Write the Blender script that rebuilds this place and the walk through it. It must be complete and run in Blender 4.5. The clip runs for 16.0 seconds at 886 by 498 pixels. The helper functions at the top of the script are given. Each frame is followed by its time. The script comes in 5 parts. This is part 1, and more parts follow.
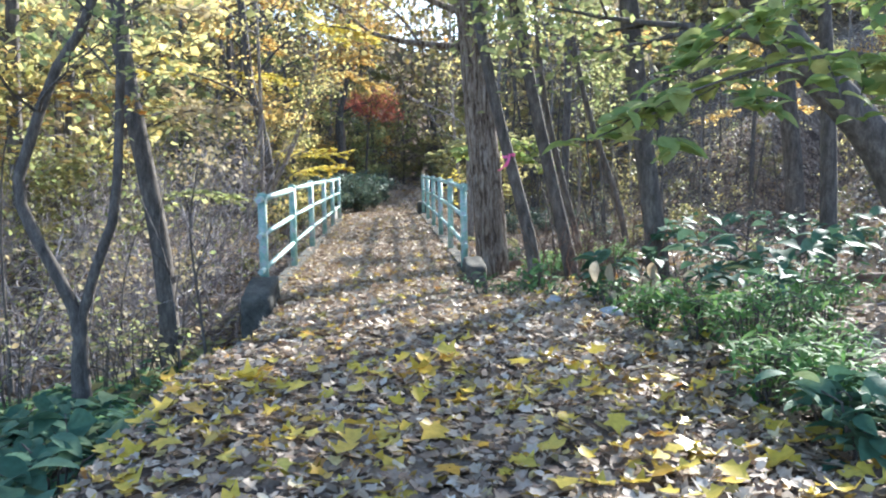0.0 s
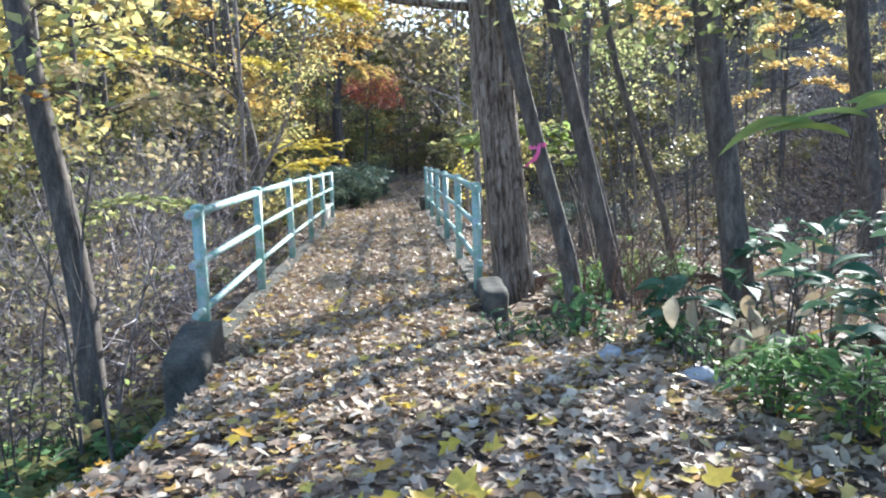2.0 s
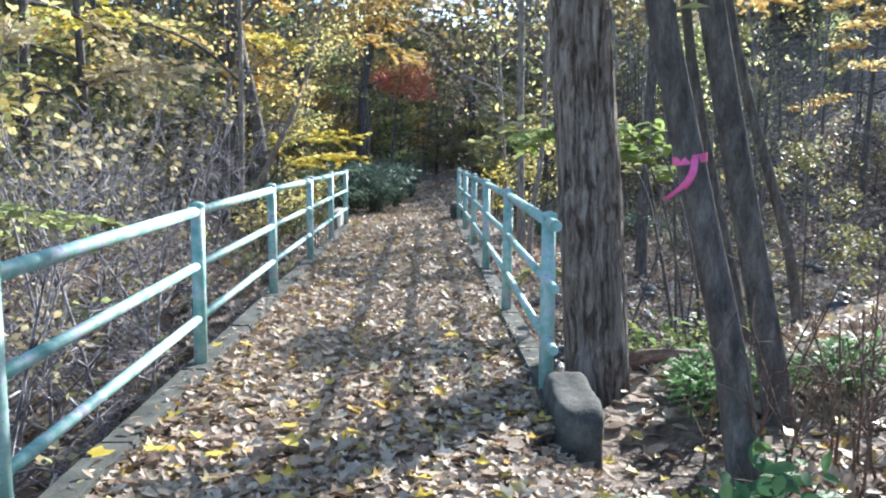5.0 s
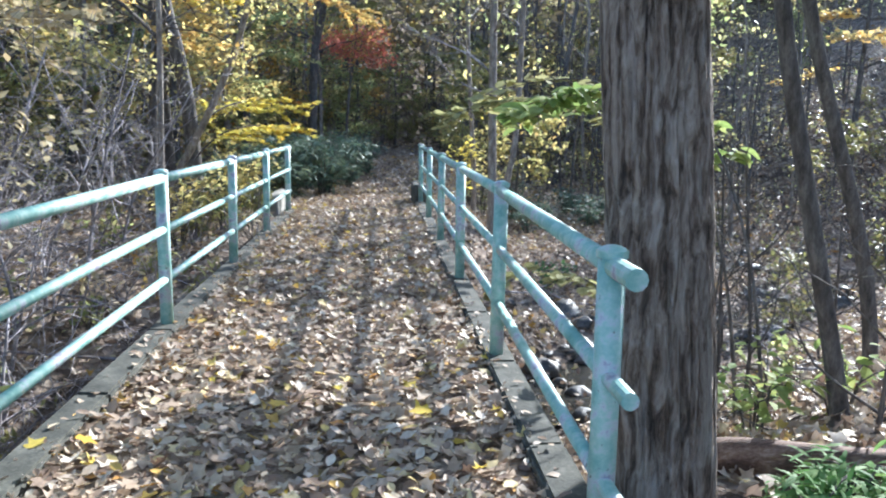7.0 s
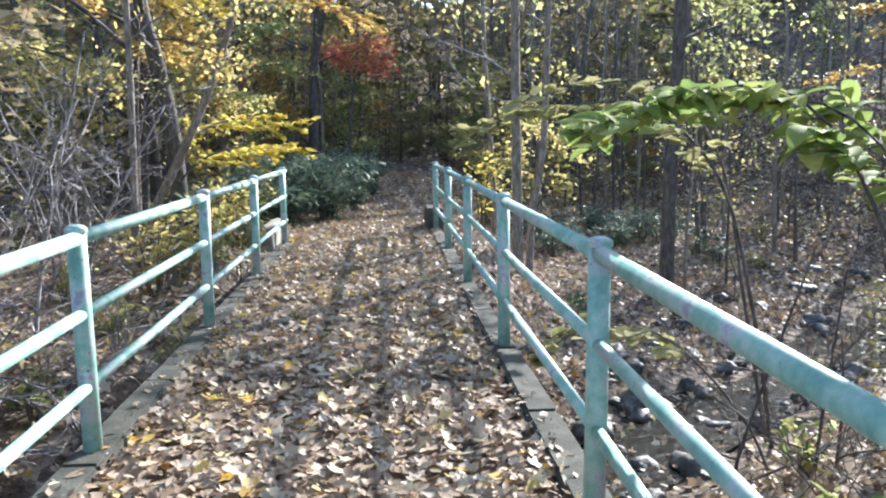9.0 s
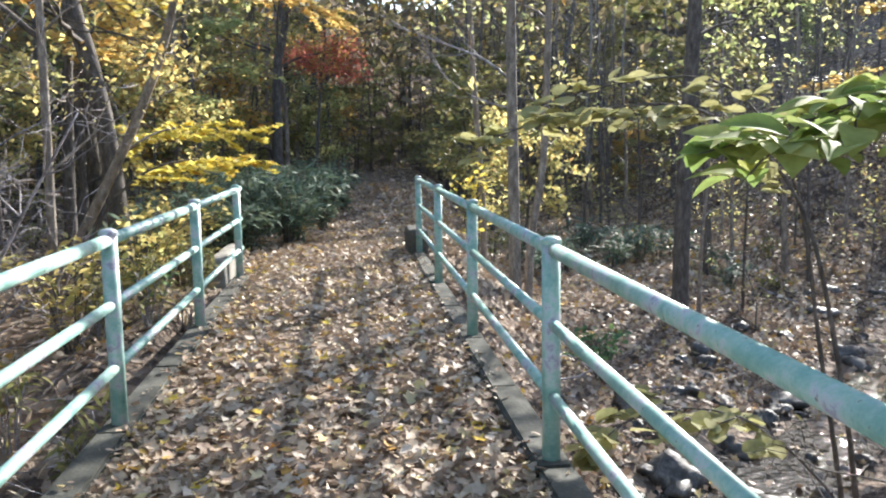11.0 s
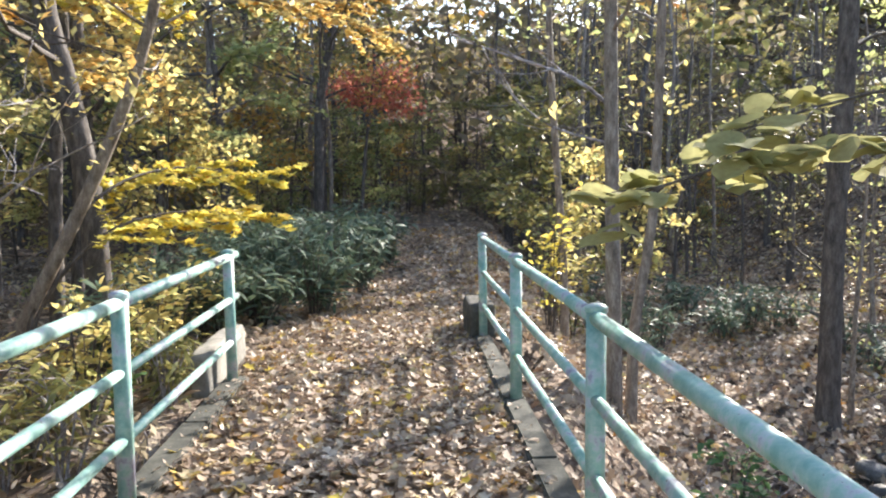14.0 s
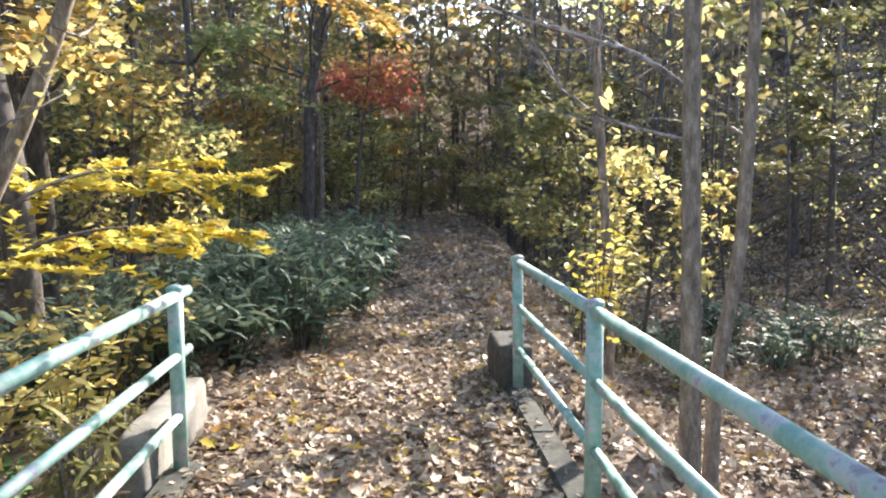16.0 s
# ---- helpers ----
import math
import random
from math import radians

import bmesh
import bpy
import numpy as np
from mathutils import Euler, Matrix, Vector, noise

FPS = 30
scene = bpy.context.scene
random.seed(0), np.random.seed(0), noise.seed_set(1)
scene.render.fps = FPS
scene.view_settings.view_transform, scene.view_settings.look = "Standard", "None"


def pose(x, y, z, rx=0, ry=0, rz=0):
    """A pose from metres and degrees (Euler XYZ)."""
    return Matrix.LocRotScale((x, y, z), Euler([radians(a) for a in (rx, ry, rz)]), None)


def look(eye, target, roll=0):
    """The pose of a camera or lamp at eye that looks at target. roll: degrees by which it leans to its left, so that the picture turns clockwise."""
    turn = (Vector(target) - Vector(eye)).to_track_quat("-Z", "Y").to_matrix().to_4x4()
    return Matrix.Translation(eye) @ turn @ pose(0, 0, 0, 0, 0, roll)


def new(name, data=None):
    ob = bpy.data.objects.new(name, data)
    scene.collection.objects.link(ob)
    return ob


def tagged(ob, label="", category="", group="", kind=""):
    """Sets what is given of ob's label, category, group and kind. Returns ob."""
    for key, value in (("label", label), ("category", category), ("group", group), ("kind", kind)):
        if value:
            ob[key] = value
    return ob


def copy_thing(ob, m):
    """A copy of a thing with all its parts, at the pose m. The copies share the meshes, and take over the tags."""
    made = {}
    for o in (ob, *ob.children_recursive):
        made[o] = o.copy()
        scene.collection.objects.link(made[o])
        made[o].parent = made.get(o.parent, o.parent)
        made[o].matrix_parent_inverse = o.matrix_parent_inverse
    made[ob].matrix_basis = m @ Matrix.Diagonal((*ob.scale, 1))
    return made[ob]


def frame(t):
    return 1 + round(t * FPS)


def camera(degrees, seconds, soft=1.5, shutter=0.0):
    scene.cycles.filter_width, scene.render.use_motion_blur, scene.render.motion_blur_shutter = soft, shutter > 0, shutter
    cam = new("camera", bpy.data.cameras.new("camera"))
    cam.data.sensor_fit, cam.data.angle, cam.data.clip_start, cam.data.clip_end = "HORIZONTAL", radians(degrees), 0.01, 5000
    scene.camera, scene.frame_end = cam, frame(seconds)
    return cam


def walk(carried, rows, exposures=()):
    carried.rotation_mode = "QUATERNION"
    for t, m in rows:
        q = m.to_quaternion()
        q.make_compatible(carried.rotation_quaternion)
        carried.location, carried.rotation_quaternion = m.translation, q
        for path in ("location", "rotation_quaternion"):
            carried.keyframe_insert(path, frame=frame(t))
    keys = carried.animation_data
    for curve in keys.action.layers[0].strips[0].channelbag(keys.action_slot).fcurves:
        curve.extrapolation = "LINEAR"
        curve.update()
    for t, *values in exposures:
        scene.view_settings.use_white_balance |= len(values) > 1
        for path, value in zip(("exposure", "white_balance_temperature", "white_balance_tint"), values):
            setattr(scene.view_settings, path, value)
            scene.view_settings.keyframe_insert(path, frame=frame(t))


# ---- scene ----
cam = camera(58.0, 16.0, 2.1)
PATH = [
    (0, (0.039, -1.012, 1.23), (0.174, 0.974, 1.031), -1.0),
    (0.5, (0.066, -0.4, 1.245), (0.15, 1.593, 1.11), -0.7),
    (1, (0.099, 0.1, 1.244), (0.276, 2.087, 1.093), -1.8),
    (1.5, (0.193, 0.699, 1.269), (0.291, 2.686, 1.059), -0.4),
    (2, (0.18, 1.21, 1.296), (0.3, 3.194, 1.068), -1.9),
    (2.5, (0.254, 1.736, 1.306), (0.385, 3.715, 1.055), 0.6),
    (3, (0.257, 2.193, 1.329), (0.328, 4.181, 1.12), 0.1),
    (3.5, (0.302, 2.69, 1.336), (0.427, 4.672, 1.104), -1.1),
    (4, (0.36, 3.211, 1.389), (0.41, 5.202, 1.204), 1.5),
    (4.2, (0.334, 3.417, 1.373), (0.342, 5.408, 1.187), -0.1),
    (6.3, (0.207, 5.676, 1.387), (0.328, 7.644, 1.053), 2.1),
    (6.5, (0.202, 5.908, 1.389), (0.288, 7.879, 1.062), 2.5),
    (7, (0.265, 6.412, 1.398), (0.424, 8.383, 1.095), 1.0),
    (7.5, (0.326, 6.952, 1.414), (0.399, 8.926, 1.101), 3.5),
    (8, (0.251, 7.429, 1.434), (0.315, 9.41, 1.17), -1.9),
    (8.2, (0.238, 7.587, 1.442), (0.341, 9.567, 1.178), -1.5),
    (10.3, (0.059, 9.394, 1.478), (0.22, 11.365, 1.18), -0.3),
    (10.5, (0.044, 9.597, 1.49), (0.211, 11.569, 1.203), -1.7),
    (11, (0.097, 10.051, 1.505), (0.322, 12.022, 1.245), -0.7),
    (11.5, (0.135, 10.486, 1.531), (0.288, 12.47, 1.336), 0.1),
    (12, (0.107, 10.908, 1.559), (0.324, 12.884, 1.339), -4.1),
    (12.5, (0.164, 11.392, 1.56), (0.357, 13.371, 1.341), -2.1),
    (13, (0.147, 11.921, 1.584), (0.258, 13.909, 1.399), -1.6),
    (13.5, (0.204, 12.359, 1.586), (0.386, 14.343, 1.411), -2.3),
    (14, (0.221, 12.827, 1.594), (0.316, 14.818, 1.429), -0.6),
    (14.5, (0.164, 13.27, 1.613), (0.273, 15.253, 1.374), -3.0),
    (15, (0.205, 13.777, 1.622), (0.278, 15.767, 1.434), -1.2),
    (15.5, (0.101, 14.266, 1.647), (0.153, 16.259, 1.483), -1.7),
    (16, (0.051, 14.709, 1.645), (0.169, 16.699, 1.482), -0.2),
]
walk(cam, [(t, look(eye, target, roll)) for t, eye, target, roll in PATH], [(0, 1.66, 5800, 9), (3.5, 1.5, 5600, 9), (7, 1.5, 5500, 9), (11, 1.5, 6200, 11), (16, 1.68, 6500, 13)])

# ---- light ----
SUN_DIR = Vector((1.25, 1.5, 1.0)).normalized()
world = bpy.data.worlds.new("sky")
scene.world = world
world.use_nodes = True
wn = world.node_tree
sky = wn.nodes.new("ShaderNodeTexSky")
sky.sky_type = "NISHITA"
sky.sun_disc = False
sky.sun_elevation = math.asin(SUN_DIR.z)
sky.sun_rotation = math.atan2(SUN_DIR.x, SUN_DIR.y)
wn.links.new(sky.outputs[0], wn.nodes["Background"].inputs[0])
wn.nodes["Background"].inputs[1].default_value = 0.15
sun = new("sun", bpy.data.lights.new("sun", "SUN"))
sun.data.energy = 5.0
sun.data.angle = radians(0.5)
sun.data.color = (1.0, 0.93, 0.82)
sun.matrix_world = look(SUN_DIR * 60, (0, 0, 0))


# ---- materials ----
def material(name):
    m = bpy.data.materials.new(name)
    m.use_nodes = True
    nt = m.node_tree
    return m, nt, nt.nodes["Principled BSDF"]


def node(nt, kind, **inputs):
    n = nt.nodes.new(kind)
    for key, value in inputs.items():
        n.inputs[key.replace("_", " ")].default_value = value
    return n


def ramp(nt, fac, stops, mode="LINEAR"):
    r = nt.nodes.new("ShaderNodeValToRGB")
    r.color_ramp.interpolation = mode
    el = r.color_ramp.elements
    while len(el) < len(stops):
        el.new(0.5)
    for e, (p, c) in zip(el, stops):
        e.position = p
        e.color = (*c, 1)
    nt.links.new(fac, r.inputs[0])
    return r.outputs[0]


def bump(nt, height, strength, distance, bsdf):
    b = node(nt, "ShaderNodeBump", Strength=strength, Distance=distance)
    nt.links.new(height, b.inputs["Height"])
    nt.links.new(b.outputs[0], bsdf.inputs["Normal"])


def coords(nt, scale=(1, 1, 1)):
    tc = nt.nodes.new("ShaderNodeTexCoord")
    mp = nt.nodes.new("ShaderNodeMapping")
    mp.inputs["Scale"].default_value = scale
    nt.links.new(tc.outputs["Object"], mp.inputs["Vector"])
    return mp.outputs[0]


def leaf_material(name, stops, through_light=0.45, gloss=0.5, shine=0.18):
    """Thin leaves: each takes its own tint, lets light through and shines a little."""
    m, nt, bsdf = material(name)
    geo = nt.nodes.new("ShaderNodeNewGeometry")
    col = ramp(nt, geo.outputs["Random Per Island"], stops)
    nz = node(nt, "ShaderNodeTexNoise", Scale=35.0, Detail=2.0)
    nt.links.new(coords(nt), nz.inputs["Vector"])
    mix = nt.nodes.new("ShaderNodeMix")
    mix.data_type, mix.blend_type = "RGBA", "MULTIPLY"
    mix.inputs[0].default_value = 0.45
    nt.links.new(col, mix.inputs[6])
    nt.links.new(ramp(nt, nz.outputs["Fac"], [(0.3, (0.55, 0.5, 0.45)), (0.65, (1, 1, 1))]), mix.inputs[7])
    nt.links.new(mix.outputs[2], bsdf.inputs["Base Color"])
    bsdf.inputs["Roughness"].default_value = gloss
    bsdf.inputs["Specular IOR Level"].default_value = shine
    tr = nt.nodes.new("ShaderNodeBsdfTranslucent")
    nt.links.new(mix.outputs[2], tr.inputs["Color"])
    ms = nt.nodes.new("ShaderNodeMixShader")
    ms.inputs[0].default_value = through_light
    nt.links.new(bsdf.outputs[0], ms.inputs[1])
    nt.links.new(tr.outputs[0], ms.inputs[2])
    nt.links.new(ms.outputs[0], nt.nodes["Material Output"].inputs["Surface"])
    return m


def surface(name, stops, scale=6.0, stretch=(1, 1, 1), rough=0.85, relief=0.5, depth=0.01, detail=6.0, fine=60.0):
    """A rough surface with stains at one scale and grain at another."""
    m, nt, bsdf = material(name)
    v = coords(nt, stretch)
    big = node(nt, "ShaderNodeTexNoise", Scale=scale, Detail=detail, Roughness=0.65)
    small = node(nt, "ShaderNodeTexNoise", Scale=fine, Detail=3.0)
    nt.links.new(v, big.inputs["Vector"])
    nt.links.new(v, small.inputs["Vector"])
    add = nt.nodes.new("ShaderNodeMath")
    add.operation = "MULTIPLY_ADD"
    nt.links.new(small.outputs["Fac"], add.inputs[0])
    add.inputs[1].default_value = 0.35
    nt.links.new(big.outputs["Fac"], add.inputs[2])
    sub = nt.nodes.new("ShaderNodeMath")
    sub.operation = "SUBTRACT"
    nt.links.new(add.outputs[0], sub.inputs[0])
    sub.inputs[1].default_value = 0.175
    nt.links.new(ramp(nt, sub.outputs[0], stops), bsdf.inputs["Base Color"])
    bsdf.inputs["Roughness"].default_value = rough
    bump(nt, sub.outputs[0], relief, depth, bsdf)
    return m


YELLOW = [(0.0, (0.60, 0.48, 0.17)), (0.3, (0.71, 0.61, 0.25)), (0.6, (0.65, 0.60, 0.26)), (0.85, (0.47, 0.50, 0.20)), (1.0, (0.62, 0.41, 0.17))]
LIME = [(0.0, (0.26, 0.33, 0.13)), (0.4, (0.42, 0.46, 0.20)), (0.7, (0.56, 0.54, 0.25)), (1.0, (0.32, 0.40, 0.17))]
ORANGE = [(0.0, (0.52, 0.26, 0.08)), (0.4, (0.60, 0.40, 0.12)), (0.7, (0.62, 0.50, 0.16)), (1.0, (0.44, 0.24, 0.10))]
RED = [(0.0, (0.62, 0.18, 0.13)), (0.5, (0.70, 0.28, 0.19)), (1.0, (0.54, 0.15, 0.12))]
GREEN = [(0.0, (0.07, 0.15, 0.07)), (0.4, (0.11, 0.21, 0.09)), (0.75, (0.17, 0.28, 0.10)), (1.0, (0.09, 0.17, 0.09))]
OLIVE = [(0.0, (0.16, 0.17, 0.075)), (0.4, (0.24, 0.25, 0.10)), (0.75, (0.38, 0.35, 0.13)), (1.0, (0.27, 0.20, 0.10))]
LITTER = [(0.0, (0.22, 0.15, 0.11)), (0.25, (0.45, 0.345, 0.25)), (0.5, (0.60, 0.50, 0.38)), (0.70, (0.28, 0.19, 0.135)), (0.88, (0.74, 0.66, 0.55)), (0.96, (0.62, 0.48, 0.14)), (1.0, (0.55, 0.28, 0.08))]
leaf_yellow = leaf_material("leaf_yellow", YELLOW, 0.72)
leaf_lime = leaf_material("leaf_lime", LIME, 0.72)
leaf_orange = leaf_material("leaf_orange", ORANGE, 0.72)
leaf_red = leaf_material("leaf_red", RED, 0.65)
leaf_green = leaf_material("leaf_green", GREEN, 0.3, 0.6, 0.14)
leaf_olive = leaf_material("leaf_olive", OLIVE, 0.4)
leaf_broad = leaf_material("leaf_broad", [(0.0, (0.06, 0.13, 0.085)), (0.5, (0.10, 0.195, 0.125)), (0.85, (0.16, 0.26, 0.17)), (1.0, (0.21, 0.27, 0.14))], 0.3, 0.55, 0.09)
leaf_fresh = leaf_material("leaf_fresh", [(0.0, (0.22, 0.32, 0.10)), (0.5, (0.33, 0.42, 0.14)), (1.0, (0.48, 0.50, 0.19))], 0.5, 0.65, 0.12)
leaf_lime_broad = leaf_material("leaf_lime_broad", [(0.0, (0.37, 0.36, 0.16)), (0.5, (0.47, 0.45, 0.22)), (1.0, (0.34, 0.35, 0.16))], 0.5, 0.7, 0.1)
leaf_bright_yellow = leaf_material("leaf_bright_yellow", [(0.0, (0.76, 0.60, 0.10)), (0.5, (0.84, 0.73, 0.16)), (0.9, (0.70, 0.68, 0.18)), (1.0, (0.66, 0.40, 0.10))], 0.55, 0.35)
leaf_fern = leaf_material("leaf_fern", [(0.0, (0.11, 0.23, 0.075)), (0.5, (0.17, 0.32, 0.10)), (1.0, (0.25, 0.38, 0.13))], 0.4, 0.6, 0.12)
leaf_orange_gold = leaf_material("leaf_orange_gold", [(0.0, (0.72, 0.45, 0.14)), (0.5, (0.78, 0.60, 0.22)), (0.9, (0.74, 0.64, 0.26)), (1.0, (0.60, 0.34, 0.12))], 0.65, 0.4)
leaf_cream = leaf_material("leaf_cream", [(0.0, (0.52, 0.45, 0.27)), (0.6, (0.66, 0.58, 0.36)), (1.0, (0.56, 0.42, 0.22))], 0.4, 0.5)
leaf_sasa = leaf_material("leaf_sasa", [(0.0, (0.09, 0.14, 0.10)), (0.5, (0.14, 0.205, 0.14)), (0.9, (0.22, 0.28, 0.19)), (1.0, (0.24, 0.24, 0.13))], 0.2, 0.55, 0.15)
leaf_far = leaf_material("leaf_far", [(0.0, (0.22, 0.19, 0.15)), (0.5, (0.33, 0.28, 0.20)), (0.85, (0.46, 0.41, 0.21)), (1.0, (0.38, 0.28, 0.20))], 0.55, 0.7)
leaf_withered = leaf_material("leaf_withered", [(0.0, (0.42, 0.34, 0.22)), (1.0, (0.58, 0.50, 0.36))], 0.3, 0.6)
leaf_litter = leaf_material("leaf_litter", LITTER, 0.18, 0.55, 0.22)
leaf_fallen_yellow = leaf_material("leaf_fallen_yellow", [(0.0, (0.62, 0.46, 0.06)), (0.6, (0.70, 0.56, 0.12)), (1.0, (0.60, 0.34, 0.05))], 0.2, 0.4)


def furrowed_bark():
    """Thick grey-brown bark: shaggy upright ridges of uneven width parted by darker cracks."""
    m, nt, bsdf = material("bark_furrowed")
    v = coords(nt, (1, 1, 0.13))
    warp = node(nt, "ShaderNodeTexNoise", Scale=5.0, Detail=4.0)
    nt.links.new(coords(nt, (1, 1, 0.5)), warp.inputs["Vector"])
    mixv = nt.nodes.new("ShaderNodeMix")
    mixv.data_type, mixv.blend_type = "RGBA", "LINEAR_LIGHT"
    mixv.inputs[0].default_value = 0.07
    nt.links.new(v, mixv.inputs[6])
    nt.links.new(warp.outputs["Color"], mixv.inputs[7])
    strips = node(nt, "ShaderNodeTexNoise", Scale=27.0, Detail=9.0, Roughness=0.66)
    nt.links.new(mixv.outputs[2], strips.inputs["Vector"])
    blotch = node(nt, "ShaderNodeTexNoise", Scale=4.0, Detail=4.0)
    nt.links.new(coords(nt, (1, 1, 0.6)), blotch.inputs["Vector"])
    tone = ramp(nt, strips.outputs["Fac"], [(0.36, (0.045, 0.033, 0.026)), (0.44, (0.15, 0.110, 0.085)), (0.52, (0.28, 0.228, 0.192)), (0.66, (0.46, 0.40, 0.355))])
    mx = nt.nodes.new("ShaderNodeMix")
    mx.data_type, mx.blend_type = "RGBA", "MULTIPLY"
    mx.inputs[0].default_value = 0.7
    nt.links.new(tone, mx.inputs[6])
    nt.links.new(ramp(nt, blotch.outputs["Fac"], [(0.35, (0.62, 0.575, 0.53)), (0.65, (1, 1, 1))]), mx.inputs[7])
    nt.links.new(mx.outputs[2], bsdf.inputs["Base Color"])
    bsdf.inputs["Roughness"].default_value = 0.93
    bump(nt, strips.outputs["Fac"], 1.0, 0.035, bsdf)
    return m


bark_grey = furrowed_bark()
bark_dark = surface("bark_dark", [(0.3, (0.04, 0.034, 0.03)), (0.5, (0.10, 0.085, 0.075)), (0.72, (0.20, 0.175, 0.155))], 9, (2, 2, 0.6), 0.9, 0.7, 0.01)
bark_pale = surface("bark_pale", [(0.3, (0.10, 0.08, 0.065)), (0.52, (0.24, 0.20, 0.165)), (0.72, (0.42, 0.38, 0.33))], 9, (2, 2, 0.7), 0.8, 0.5, 0.006)
twig_grey = surface("twig_grey", [(0.35, (0.10, 0.085, 0.085)), (0.5, (0.26, 0.235, 0.24)), (0.65, (0.54, 0.50, 0.52))], 5, (1, 1, 1), 0.8, 0.3, 0.003)


def forest_floor():
    """Dark humus, most of it under matted damp leaves of many browns."""
    m, nt, bsdf = material("soil")
    v = coords(nt)
    cells = nt.nodes.new("ShaderNodeTexVoronoi")
    cells.inputs["Scale"].default_value = 9.0
    warp = node(nt, "ShaderNodeTexNoise", Scale=14.0, Detail=3.0)
    nt.links.new(v, warp.inputs["Vector"])
    mixv = nt.nodes.new("ShaderNodeMix")
    mixv.data_type, mixv.blend_type = "RGBA", "LINEAR_LIGHT"
    mixv.inputs[0].default_value = 0.06
    nt.links.new(v, mixv.inputs[6])
    nt.links.new(warp.outputs["Color"], mixv.inputs[7])
    nt.links.new(mixv.outputs[2], cells.inputs["Vector"])
    leaves = ramp(nt, cells.outputs["Color"], [(0.15, (0.07, 0.048, 0.036)), (0.4, (0.20, 0.145, 0.105)), (0.6, (0.30, 0.235, 0.175)), (0.72, (0.13, 0.088, 0.064)), (0.9, (0.42, 0.35, 0.27))])
    big = node(nt, "ShaderNodeTexNoise", Scale=1.6, Detail=6.0, Roughness=0.65)
    grain = node(nt, "ShaderNodeTexNoise", Scale=30.0, Detail=4.0)
    nt.links.new(v, big.inputs["Vector"])
    nt.links.new(v, grain.inputs["Vector"])
    humus = ramp(nt, grain.outputs["Fac"], [(0.3, (0.022, 0.016, 0.012)), (0.5, (0.06, 0.043, 0.031)), (0.7, (0.14, 0.10, 0.072))])
    mix = nt.nodes.new("ShaderNodeMix")
    mix.data_type = "RGBA"
    nt.links.new(ramp(nt, big.outputs["Fac"], [(0.40, (0, 0, 0)), (0.52, (1, 1, 1))]), mix.inputs[0])
    nt.links.new(humus, mix.inputs[6])
    nt.links.new(leaves, mix.inputs[7])
    nt.links.new(mix.outputs[2], bsdf.inputs["Base Color"])
    bsdf.inputs["Roughness"].default_value = 0.95
    bump(nt, cells.outputs["Distance"], 1.0, 0.05, bsdf)
    return m


soil = forest_floor()
leaf_mould = surface("leaf_mould", [(0.3, (0.08, 0.056, 0.04)), (0.45, (0.20, 0.145, 0.10)), (0.58, (0.34, 0.26, 0.19)), (0.72, (0.50, 0.41, 0.32))], 16, (1, 1, 1), 0.95, 1.0, 0.03, 8.0, 70.0)
concrete = surface("concrete", [(0.3, (0.13, 0.125, 0.11)), (0.5, (0.24, 0.23, 0.205)), (0.7, (0.36, 0.34, 0.30))], 4, (1, 1, 1), 0.9, 0.6, 0.008)
kerb_stone = surface("kerb_stone", [(0.3, (0.03, 0.032, 0.026)), (0.5, (0.065, 0.066, 0.054)), (0.7, (0.13, 0.127, 0.105))], 5, (1, 1, 1), 0.92, 0.8, 0.01)
stone_dark = surface("stone_dark", [(0.3, (0.035, 0.035, 0.03)), (0.5, (0.075, 0.072, 0.062)), (0.72, (0.14, 0.135, 0.115))], 8, (1, 1, 1), 0.95, 0.9, 0.012)
pale_stone = surface("pale_stone", [(0.3, (0.24, 0.24, 0.25)), (0.5, (0.40, 0.40, 0.42)), (0.7, (0.55, 0.55, 0.56))], 7, (1, 1, 1), 0.8, 0.5, 0.006)
rock = surface("rock", [(0.3, (0.02, 0.019, 0.017)), (0.47, (0.055, 0.052, 0.047)), (0.58, (0.11, 0.104, 0.095)), (0.72, (0.24, 0.23, 0.215))], 6, (1, 1, 1), 0.55, 0.9, 0.015)
dead_wood = surface("dead_wood", [(0.3, (0.045, 0.028, 0.02)), (0.48, (0.13, 0.075, 0.052)), (0.6, (0.22, 0.14, 0.10)), (0.74, (0.36, 0.27, 0.22))], 9, (0.35, 1.6, 1.6), 0.85, 1.0, 0.02)


